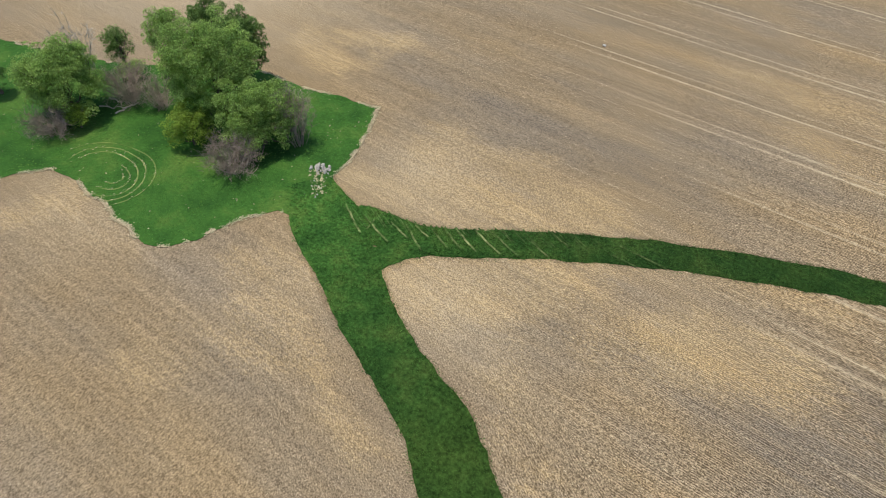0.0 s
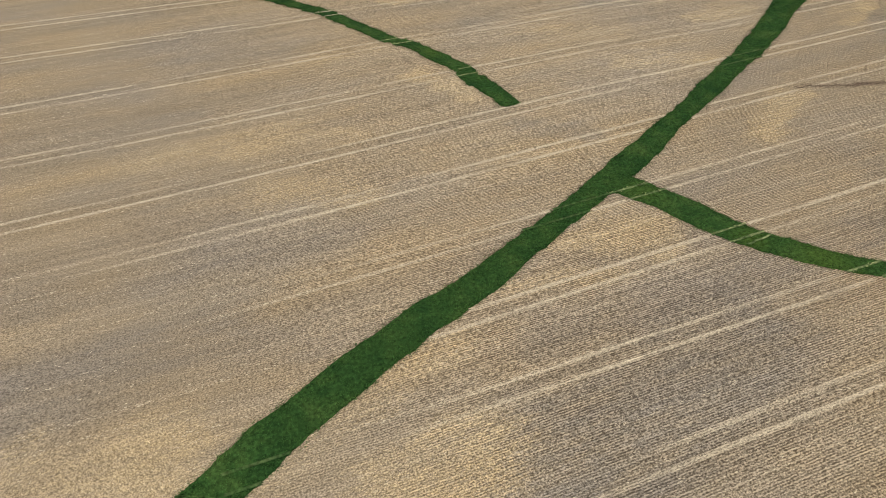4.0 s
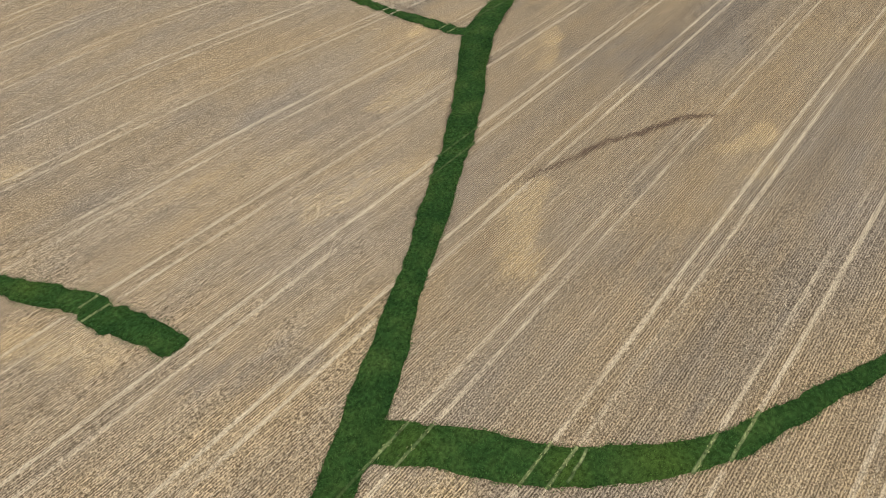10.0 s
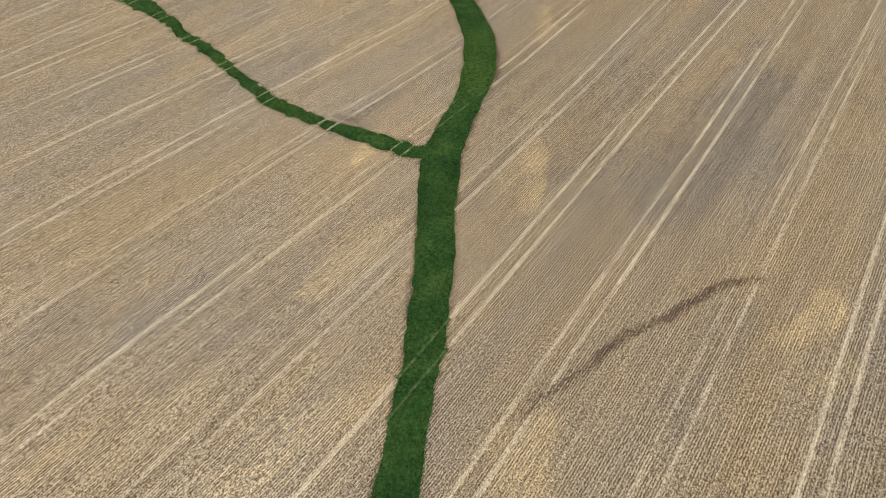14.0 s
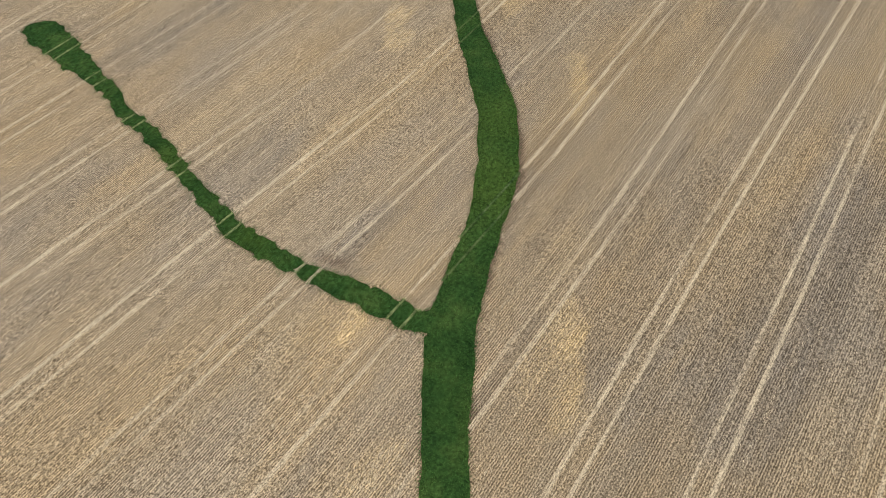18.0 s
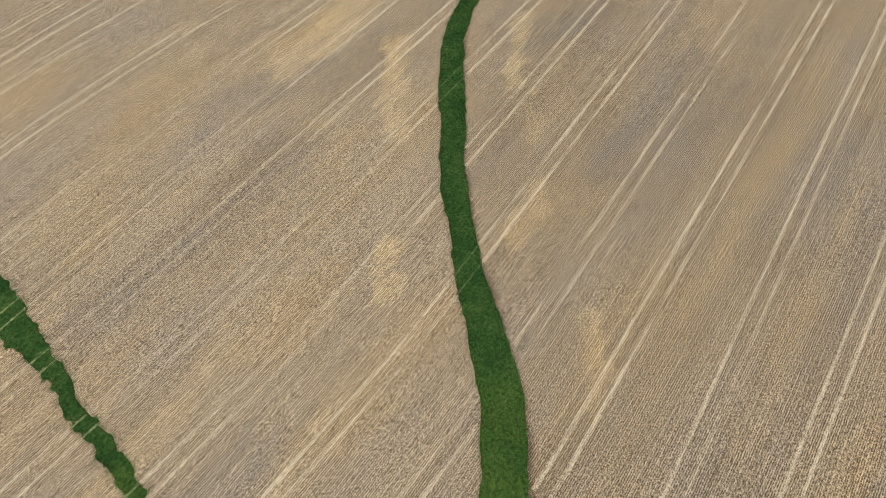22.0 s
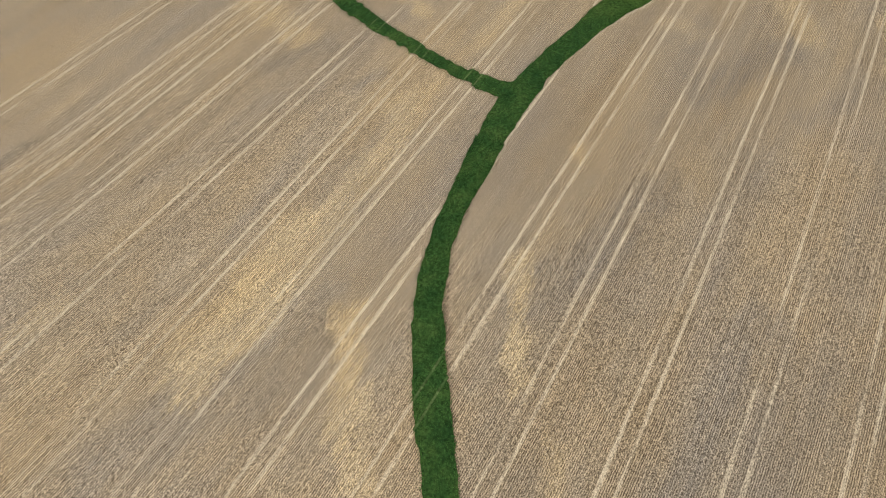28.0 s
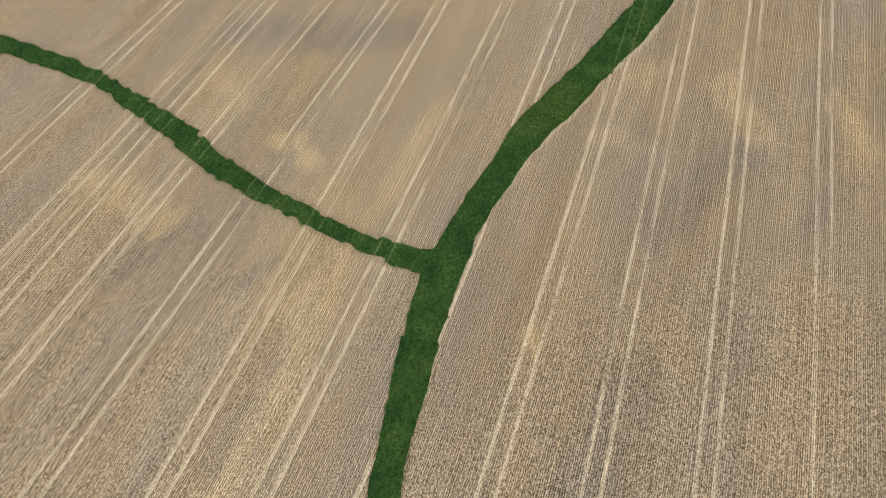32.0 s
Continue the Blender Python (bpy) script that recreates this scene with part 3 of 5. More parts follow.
# ---- grass waterways ----
def waterway(label, rows, level, jag, seed, margins):
    """A grassed strip along a smooth middle line; rows of x, y, width. margins: dark brown on either side of the line,
    and pale straw on the second.
    """
    c = catmull(rows, 0.4)
    d = np.gradient(c[:, :2], axis=0)
    d /= np.linalg.norm(d, axis=1)[:, None]
    nrm = np.stack([-d[:, 1], d[:, 0]], 1)
    s = np.arange(len(c)) * 0.4
    step = np.random.default_rng(seed).uniform(-1, 1, 4096)
    edges = []
    for side in (0, 1):
        base = c[:, :2] + nrm * (c[:, 2:3] / 2) * (1 - 2 * side)
        row = np.floor(base[:, 1] / 0.76).astype(int) + 900 * side
        off = min(1, c[:, 2].mean() / 3) * (0.13 * smooth_noise(s, seed + side, 2.4) + 0.09 * smooth_noise(s, seed + 7 + side, 0.8)) + jag * step[row % 4096]
        edges.append(c[:, 2] / 2 + off)
    across = np.linspace(-1, 1, 7)
    v = []
    for u in across:
        w = np.where(u > 0, edges[0], edges[1]) * u
        p = c[:, :2] + nrm * w[:, None]
        v.append(np.stack([p[:, 0], p[:, 1], lift(p[:, 0], p[:, 1]) + 0.015 + level + 0.05 * (1 - u * u)], 1))
    v = np.stack(v, 1)
    n, k = v.shape[:2]
    I, J = np.meshgrid(np.arange(n - 1), np.arange(k - 1), indexing="ij")
    q = (I * k + J).ravel()
    loops = np.stack([q, q + k, q + k + 1, q + 1], 1).ravel()
    me = mesh_of("grassed_waterway", v.reshape(-1, 3), 4, loops, SWARD, True)
    give(me, "lush", lush(v[:, :, 0], v[:, :, 1]))
    give(me, "olive", olive(v[:, :, 0], v[:, :, 1]))
    tagged(new("grassed_waterway", me), label, "grass strip", "waterways", "structure")
    # dark brown margin on both sides, wider on the second
    m = []
    for u, out in ((-1, 1), (-1, 0.35), (-1, 0), (1, 0), (1, 0.35), (1, 1)):
        reach = np.clip((0.62 if u < 0 else 0.34) + 0.30 * smooth_noise(s, seed + 31 + u, 4.0) + 0.15 * smooth_noise(s, seed + 41 + u, 0.8), 0.08, 2)
        w = (np.where(u > 0, edges[0], edges[1]) - 0.1 + (reach + 0.1) * out) * u
        p = c[:, :2] + nrm * w[:, None]
        m.append(np.stack([p[:, 0], p[:, 1], lift(p[:, 0], p[:, 1]) + 0.006 + level * 0.3], 1))
    m = np.stack(m, 1)
    q = (np.arange(n - 1)[:, None] * 6 + np.array([0, 1, 2, 3, 4])[None]).ravel()
    loops = np.stack([q, q + 6, q + 7, q + 1], 1).ravel()
    me = mesh_of("dark_brown_margin", m.reshape(-1, 3), 4, loops, FIELD, True)
    first, second, pale = margins
    uneven = np.repeat(np.clip(0.75 + 0.6 * smooth_noise(s, seed + 51, 5.0), 0.15, 1.2), 6)
    give(me, "soil", np.clip(np.tile(np.array([0, 0.8, 1, 1, 0.8, 0]) * np.array([second] * 3 + [first] * 3), n) * uneven, 0, 0.95) * np.clip((m[:, :, 0].ravel() + 18) / 24, 0.2, 1))
    give(me, "pressed", np.tile([0, 0.8 * pale, pale, 0, 0, 0], n) * uneven)
    give_crop(me, m[:, :, 0].ravel(), m[:, :, 1].ravel())
    give(me, "even", np.clip((8 - m[:, :, 0]) / 24, 0, 1))
    tagged(new("dark_brown_margin", me), "dark brown margin along the grass edge", "soil", kind="structure")
    for w in np.linspace(-1, 1, 25):
        p = c[:, :2] + nrm * (np.where(w > 0, edges[0], edges[1]) * w)[:, None]
        GREEN[cells(p[:, 0], p[:, 1])] = True
        p2 = (p[1:] + p[:-1]) / 2
        GREEN[cells(p2[:, 0], p2[:, 1])] = True
    return c, nrm, edges


MAIN = [(-34, 30.2, 5.0), (-26, 33.0, 3.7), (-17.1, 39.2, 3.6), (-7.3, 45.1, 3.5), (4.5, 50.7, 3.3), (11.4, 53.1, 3.1), (19.5, 57.0, 2.45), (27, 60.4, 2.8),
        (32, 62.9, 3.2), (37.5, 65.9, 2.7), (45, 69.8, 2.5), (50.5, 72.9, 2.9), (57.5, 76.7, 2.9), (65.5, 81.4, 3.3), (72, 85.9, 3.6), (78.5, 90.2, 4.1)]
UPPER = [(72, 85.9, 3.4), (78.5, 90.2, 4.0), (84, 92.5, 3.5), (89, 94.1, 3.3), (94, 96.2, 3.9), (98.5, 98.8, 4.1), (103, 102.2, 4.1), (107.5, 106.8, 3.6),
         (111.5, 111.2, 3.0), (117, 116.4, 2.8), (122, 120.9, 2.9), (128, 125.1, 3.0), (135, 130.3, 3.2), (142, 134.6, 2.9), (149, 137.1, 2.6), (156, 138.4, 3.0),
         (163, 139.3, 3.5)]
FAR_END = [(156, 138.4, 2.9), (163, 139.3, 3.4), (170, 139.9, 3.9), (177, 139.5, 3.1), (184, 138.4, 3.3), (191, 136.9, 3.9), (198, 134.6, 4.3), (206, 131.8, 4.1),
           (214, 129.2, 4.5), (222, 127, 4.3), (240, 122, 4.3), (268, 116, 4.0)]
STEM = [(-41.5, 32.0, 4.5), (-37, 29.5, 6.4), (-33.4, 27.5, 6.4), (-30, 25.6, 5.4), (-26.1, 23.2, 5.0), (-21.4, 21.1, 4.5), (-14.3, 18.4, 5.1), (-9.5, 15.2, 5.3), (0, 9.5, 5.2), (18, -3, 5), (45, -22, 5)]
ARC = [(28.6, 61, 3.6), (31.1, 57.5, 3.2), (33, 54.3, 3.4), (35, 50.8, 3.1), (37.3, 47.8, 2.7), (40.5, 44.7, 2.4), (44.1, 41.9, 2.0), (48.6, 39.8, 1.7),
       (53.7, 37.6, 1.55), (60.2, 34.6, 1.25), (70, 31, 1.2), (90, 25, 1.2)]
SPUR = [(25.0, 76.6, 1.9), (24.9, 77.2, 2.2), (24.0, 80.4, 2.6), (23.2, 82.6, 2.6), (22.5, 84.6, 2.3), (22.9, 85.3, 2.0), (22.2, 86.7, 2.1), (20.3, 90.2, 2.2), (18.8, 93.3, 1.75), (16.7, 96.1, 1.9), (14.1, 100.6, 1.9), (10.9, 107.1, 1.9), (7.4, 111.8, 1.8), (3.5, 116.3, 1.7), (-8.0, 127.0, 1.7)]
PADDLE = [(79.6, 91.5, 2.6), (78.2, 93.2, 2.2), (77.6, 97, 2.7), (76.9, 100.8, 2.2), (76.1, 104.7, 1.8), (75.7, 108.7, 2.2), (75.6, 112.6, 2.2), (76.5, 116.5, 1.75), (77.2, 120.4, 2.0), (78.0, 124.3, 2.1),
          (78.8, 128.1, 1.8), (79.1, 132.1, 2.0), (80.2, 135.9, 1.8), (80.7, 139.8, 2.4), (81.1, 143.7, 2.8), (81.6, 147.6, 3.6), (81.8, 150.6, 3.9), (81.6, 152.2, 3.1), (81.3, 153.2, 1.6)]
BRANCH = [(171.0, 140.8, 3.2), (170.9, 143.5, 2.6), (171.0, 146.8, 2.1), (171.5, 151.4, 1.9), (172.4, 156.8, 2.0), (173.3, 161.5, 2.2), (174.4, 165.8, 2.6), (176.1, 170.6, 2.5), (178.2, 175.6, 2.7),
          (179.6, 180.4, 2.5), (181.0, 185.1, 2.1), (182.2, 189.9, 2.2), (182.9, 194.8, 2.5), (183.1, 199.7, 2.6), (183.2, 204.7, 2.6), (183, 220, 2.4)]
PADDLE = [(x - set_back(x, y)[0], y - set_back(x, y)[1], w * (0.82 if 95 < y < 140 else 1)) for x, y, w in PADDLE]
JOINT = [(-29.0, 24.4, 2.4), (-28.7, 27.6, 2.8), (-27.7, 30.2, 2.9), (-25.9, 32.7, 2.8)]
STRIPS = []
for k, (label, rows, jag, margins) in enumerate([
        ("long dark green grass strip winding through the stubble", MAIN, 0.06, (0.75, 0.45, 0)), ("dark green grass strip bending between stubble fields", UPPER, 0.06, (0.25, 0.9, 0)),
        ("wide dark green grass strip swinging away", FAR_END, 0.06, (0.25, 0, 0.8)), ("broad green grass strip leading to the meadow", STEM, 0.06, (0.4, 0.4, 0)),
        ("curved narrow grass strip crossed by wheel tracks", ARC, 0.10, (0.4, 0.2, 0)), ("short grass strip ending bluntly in the stubble", SPUR, 0.20, (0.3, 0.2, 0)),
        ("thin ragged grass strip with a wide round end", PADDLE, 0.24, (0.3, 0.2, 0)), ("stepped narrow grass strip joining the main one", BRANCH, 0.24, (0.15, 0.25, 0)),
        ("rounded corner of dark grass where two strips meet", JOINT, 0.04, (0, 0, 0))]):
    STRIPS.append(waterway(label, rows, 0.004 * k, jag, 100 + 20 * k, margins))

# ---- the meadow round the trees ----
MEADOW_EDGE = [(-40.4, 27.1), (-42.1, 24.7), (-42.8, 22.4), (-43.5, 19.4), (-44.5, 17.4), (-46.7, 16.2), (-50.1, 16.7), (-52.3, 16.5), (-54.3, 17.2), (-57.9, 17.0),
               (-61.1, 17.4), (-64, 16.6), (-65.5, 14.5), (-67, 11), (-75, 4), (-100, -5), (-130, 0), (-130, 20), (-95, 27.2), (-86, 29.8), (-76, 33.9),
               (-68, 39.5), (-62.1, 43.3), (-56, 43.8), (-50, 45.2), (-44.8, 46.3), (-43, 43.3), (-41, 39.5), (-40, 34.1), (-38.6, 32.2), (-38.2, 30.4), (-38.4, 28.6), (-39.4, 27.2)]
ring = np.array(MEADOW_EDGE)
ring = np.vstack([np.linspace(p, q, max(2, int(np.linalg.norm(q - p) / 0.3)), endpoint=False) for p, q in zip(ring, np.roll(ring, -1, axis=0))])
ring = ring + np.stack([smooth_noise(np.arange(len(ring)) * 0.3, 5, 1.3), smooth_noise(np.arange(len(ring)) * 0.3, 6, 1.1)], 1) * 0.25


def inside(px, py, poly):
    r = np.zeros(np.shape(px), bool)
    for (x1, y1), (x2, y2) in zip(poly, np.roll(poly, -1, axis=0)):
        if y1 != y2:
            r ^= ((y1 > py) != (y2 > py)) & (px < (x2 - x1) * (py - y1) / (y2 - y1) + x1)
    return r


mx, my = np.arange(-131, -26, 0.5), np.arange(-8, 49, 0.5)
CX, CY = np.meshgrid(mx[:-1] + 0.25, my[:-1] + 0.25, indexing="ij")
keep = inside(CX, CY, ring)
VX, VY = (g.ravel() for g in np.meshgrid(mx, my, indexing="ij"))
touch = np.zeros((len(mx), len(my)), int)
for di in (0, 1):
    for dj in (0, 1):
        touch[di:di + len(mx) - 1, dj:dj + len(my) - 1] += keep
touch = touch.ravel()
rim = np.where((touch > 0) & (touch < 4))[0]
for i in rim:
    j = np.argmin((ring[:, 0] - VX[i]) ** 2 + (ring[:, 1] - VY[i]) ** 2)
    VX[i], VY[i] = ring[j]
used = np.where(touch > 0)[0]
number = np.full(len(VX), -1)
number[used] = np.arange(len(used))
ki, kj = np.where(keep)
q = ki * len(my) + kj
loops = number[np.stack([q, q + len(my), q + len(my) + 1, q + 1], 1)].ravel()
mv = np.stack([VX[used], VY[used], lift(VX[used], VY[used]) + 0.05], 1)
tagged(new("meadow", mesh_of("meadow", mv, 4, loops, MEADOW, True)), "bright green grass meadow round the trees", "meadow", kind="structure")
fx, fy = np.meshgrid(np.arange(-131, -26, 0.25) + 0.12, np.arange(-8, 49, 0.25) + 0.12, indexing="ij")
ok = inside(fx, fy, ring)
GREEN[cells(fx[ok], fy[ok])] = True


# ---- stubble, chaff and tracks ----
SIDE = np.zeros_like(GREEN)
for c, nrm, edges in STRIPS[4:8]:
    for w in np.linspace(-1, 1, 25):
        p = c[:, :2] + nrm * (np.where(w > 0, edges[0], edges[1]) * w)[:, None]
        SIDE[cells(p[:, 0], p[:, 1])] = True


for k in range(2):
    SIDE[1:-1, 1:-1] |= (SIDE[:-2, 1:-1] | SIDE[2:, 1:-1] | SIDE[1:-1, :-2] | SIDE[1:-1, 2:]) & GREEN[1:-1, 1:-1]


def side_strip(x, y):
    """On one of the narrow side strips, which the wheels cross."""
    return SIDE[cells(x, y)]


LOW = np.array([(-150, 22), (-110, 20), (-66, 2), (-34, -8), (0, -4), (33, 12), (50, 24), (60, 29), (75, 33), (91, 41), (111, 44), (124, 47), (138, 54), (153, 62), (168, 77), (200, 88), (240, 91), (280, 90)], float)
HIGH = np.array([(-150, 60), (-110, 66), (-93, 92), (-33, 138), (22, 145), (66, 168), (117, 206), (151, 220), (280, 220)], float)


def in_view(x, y):
    return (y > np.interp(x, LOW[:, 0], LOW[:, 1])) & (y < np.interp(x, HIGH[:, 0], HIGH[:, 1])) & (x > -118) & (x < 236)


def drilled(code, angle, spacing, pitch, rng):
    c, s = math.cos(angle), math.sin(angle)
    u0, u1, w0, w1 = (-120, 240, -10, 222) if code == 0 else (-150, 150, -150, 150)
    rows = np.arange(int(w0 / spacing), int(w1 / spacing)) * spacing
    u, w = np.meshgrid(np.arange(u0, u1, pitch), rows, indexing="ij")
    u = u.ravel() + rng.uniform(-pitch / 2, pitch / 2, u.size)
    w = w.ravel() + rng.normal(0, 0.022, w.size) + 0.06 * np.sin(u / 9)
    x, y = u * c - w * s, u * s + w * c
    ok = in_view(x, y)
    x, y = x[ok], y[ok]
    ok = (zone(x, y) == code) & ~green(x, y)
    return x[ok], y[ok], np.full(ok.sum(), angle)


parts = [drilled(code, angle, ROW, 0.9, RNG) for code, angle in enumerate(DRILLED)]
sx, sy, sa = (np.concatenate(v) for v in zip(*parts))
keep = RNG.uniform(0, 1, len(sx)) < np.clip(0.55 + (sx + 16) / 70, 0.32, 0.95)
sx, sy, sa = sx[keep], sy[keep], sa[keep]
n = len(sx)
size = np.stack([RNG.uniform(0.10, 0.30, n), RNG.uniform(0.045, 0.09, n), RNG.uniform(0.03, 0.08, n) * np.clip((sx + 30) / 45, 0.4, 1)], 1)
me = strew("stubble", STUBBLE, TENT, TENT_FACES, np.stack([sx, sy, lift(sx, sy) - 0.005], 1), sa + RNG.normal(0, 0.07, n), size, RNG.normal(0, 0.3, (n, 2)))
tagged(new("stubble", me), "short tan cereal stubble standing in drilled rows", "stubble", kind="stuff")

n = 500000
x, y = RNG.uniform(-118, 236, n), RNG.uniform(-10, 220, n)
ok = in_view(x, y) & ~green(x, y) & (RNG.uniform(0, 1, n) < 0.34 + 0.9 * straw(x, y))
x, y = x[ok], y[ok]
n = len(x)
size = np.stack([RNG.uniform(0.07, 0.18, n), RNG.uniform(0.05, 0.10, n), RNG.uniform(0.01, 0.04, n)], 1)
me = strew("chaff", CHAFF, FLAKE, FLAKE_FACES, np.stack([x, y, lift(x, y) + 0.006], 1), RNG.uniform(0, math.pi, n), size)
tagged(new("chaff", me), "loose straw and chaff scattered between the rows", "straw", kind="stuff")

# straw left in single rows, more on some rows than on others
def row_straw(code, angle, m, u0, u1, w0, w1, seed):
    count = int((w1 - w0) / ROW)
    own = np.random.default_rng(seed)
    heavy = own.uniform(0, 1, count) ** 4.0
    g = own.uniform(-1, 1, (count, 64))
    r = RNG.integers(0, count, m)
    u = RNG.uniform(u0, u1, m)
    w = w0 + r * ROW + RNG.normal(0, 0.05, m)
    q = (u + 200) / 9.0 + r * 0.37
    i0 = np.floor(q).astype(int)
    f = q - i0
    along = g[r, i0 % 64] * (1 - f) + g[r, (i0 + 1) % 64] * f
    c, s = math.cos(angle), math.sin(angle)
    x, y = u * c - w * s, u * s + w * c
    ok = (RNG.uniform(0, 1, m) < heavy[r] * np.clip(0.45 + along + 0.5 * np.clip((85 - x) / 20, 0, 1) * np.clip((x - 2) / 12, 0, 1), 0, 1)) & in_view(x, y)
    x, y = x[ok], y[ok]
    ok = (zone(x, y) == code) & ~green(x, y) & ~((x < -25) & (y < 56) & (code == 0))
    x, y = x[ok], y[ok]
    n = len(x)
    size = np.stack([RNG.uniform(0.08, 0.24, n), RNG.uniform(0.02, 0.055, n), RNG.uniform(0.01, 0.03, n)], 1)
    me = strew("row_straw", PALE, FLAKE, FLAKE_FACES, np.stack([x, y, lift(x, y) + 0.02], 1), angle + RNG.normal(0, 0.2, n), size)
    tagged(new("row_straw", me), "pale straw lying along single drilled rows", "straw", kind="stuff")


row_straw(0, 0.0, 1900000, -57, 236, -10, 222, 77)
row_straw(1, radians(91), 120000, -12, 110, 58, 118, 79)
row_straw(2, radians(-28), 70000, -60, 30, -30, 40, 80)


def west_end(y):
    return np.interp(y, [30, 45, 58, 70, 80], [4, -4, -16, -28, -57])


def ribbon(name, mat, px, py, along, amount, half, lift_by, label):
    """A soft-edged pressed band along points, with its heading and how hard it is pressed."""
    return ribbons(name, mat, [(px, py, along, amount)], half, lift_by, label)


def ribbons(name, mat, bands, half, lift_by, label):
    """Bands of one kind, each a row of points with heading and pressure, in one mesh."""
    u = np.array([-1, -0.5, 0, 0.5, 1])
    xs, ys, press, loops, base = [], [], [], [], 0
    for px, py, along, amount in bands:
        xs.append(px[:, None] - np.sin(along)[:, None] * u * half)
        ys.append(py[:, None] + np.cos(along)[:, None] * u * half)
        press.append(amount[:, None] * np.array([0, 0.8, 1, 0.8, 0]))
        q = (np.arange(len(px) - 1)[:, None] * 5 + np.arange(4)[None]).ravel() + base
        loops.append(np.stack([q, q + 5, q + 6, q + 1], 1).ravel())
        base += 5 * len(px)
    x, y = np.vstack(xs), np.vstack(ys)
    me = mesh_of(name, np.stack([x, y, lift(x, y) + lift_by], 2).reshape(-1, 3), 4, np.concatenate(loops), mat, True)
    give_crop(me, x.ravel(), y.ravel())
    give(me, "pressed", np.vstack(press))
    give(me, "lush", lush(x, y))
    give(me, "even", np.clip((8 - x) / 24, 0, 1))
    return tagged(new(name, me), label, "wheel track", "wheel tracks", "stuff")


def runs(ok):
    """Start and end of each unbroken run of true values."""
    d = np.diff(np.concatenate([[0], ok.astype(int), [0]]))
    return list(zip(np.where(d == 1)[0], np.where(d == -1)[0]))


for k, row in enumerate(TRACKS):
    strength = row[3]
    field_bands, grass_bands = [], []
    for side in (-GAUGE, GAUGE):
        x = np.arange(-58, 236, 0.75)
        y = track_at(row, x) + side + 0.06 * np.sin(x / 17 + k)
        amount = np.clip(0.78 + 0.42 * smooth_noise(x + side * 40, 300 + k, 13.0) + 0.3 * smooth_noise(x + side * 7, 340 + k, 3.0), 0.08, 1)
        amount *= np.clip((x - west_end(y)) / 18, 0, 1) * (0.40 + 0.56 * strength) * worn_faint(x, y)
        on = green(x, y)
        for a, b in runs(in_view(x, y) & (zone(x, y) == 0) & ~on & (amount > 0.03)):
            if b - a > 3:
                h = np.full(b - a, math.atan(row[1] if x[a] < 100 else row[2]))
                field_bands.append((x[a:b], y[a:b], h, amount[a:b]))
        x = np.arange(-58, 236, 0.2)
        y = track_at(row, x) + side + 0.06 * np.sin(x / 17 + k)
        for a, b in runs(in_view(x, y) & (x > -12) & green(x, y)):
            if b - a > 4 and (k % 2 or side_strip(x[a:b], y[a:b]).any()):
                h = np.full(b - a, math.atan(row[1] if x[a] < 100 else row[2]))
                bed = np.clip(0.75 + 0.5 * smooth_noise(x[a:b], 380 + k, 0.7), 0.2, 1) * (0.4 + 0.5 * strength) * np.where(side_strip(x[a:b], y[a:b]), np.where(x[a:b] > 160, 0.3, 1), 0.30)
                grass_bands.append((x[a:b], y[a:b], h, bed * 0.8))
    if field_bands:
        ribbons("wheel_track", FIELD, field_bands, 0.25, 0.02, "pair of pale wheel tracks of pressed straw")
    if grass_bands:
        ribbons("wheel_track", SWARD, grass_bands, 0.15, 0.10, "yellow-green wheel tracks across the grass")
    strength *= 0.6
    xs, ys = [], []
    for side in (-GAUGE, GAUGE):
        m = int(300 * 50 * strength)
        x = RNG.uniform(-58, 236, m)
        w = RNG.normal(0, 0.10, m)
        y = track_at(row, x) + side + w + 0.06 * np.sin(x / 17 + k)
        dens = 0.50 + 0.55 * smooth_noise(x + side * 40, 300 + k, 13.0) + 0.35 * smooth_noise(x + side * 7, 340 + k, 3.0)
        dens = np.where(side_strip(x, y), np.where(x > 160, 0.2, 0.75), dens)
        dens *= np.clip((x - west_end(y)) / 18, 0, 1) * worn_faint(x, y)
        ok = in_view(x, y) & (RNG.uniform(0, 1, m) < dens) & (zone(x, y) == 0)
        xs.append(x[ok]), ys.append(y[ok])
    x, y = np.concatenate(xs), np.concatenate(ys)
    on = green(x, y)
    for kind, sel, mat, lab in (("wheel_track", ~on, PALE, "pair of pale wheel tracks of pressed straw"), ("wheel_track", on & side_strip(x, y), PALE if row[0] == 102.6 else GREEN_TRACK, "yellow-green wheel tracks across the grass")):
        px, py = x[sel], y[sel]
        n = len(px)
        if n < 20:
            continue
        size = np.stack([RNG.uniform(0.08, 0.24, n), RNG.uniform(0.02, 0.055, n), RNG.uniform(0.01, 0.03, n)], 1)
        if mat is GREEN_TRACK:
            px, py = px[::3], py[::3]
            n = len(px)
            size = size[::3]
        z = lift(px, py) + np.where(green(px, py), 0.13, 0.035)
        me = strew(kind, mat, FLAKE, FLAKE_FACES, np.stack([px, py, z], 1), RNG.normal(0, 0.2, n), size)
        tagged(new(kind, me), lab, "wheel track", "wheel tracks", "stuff")

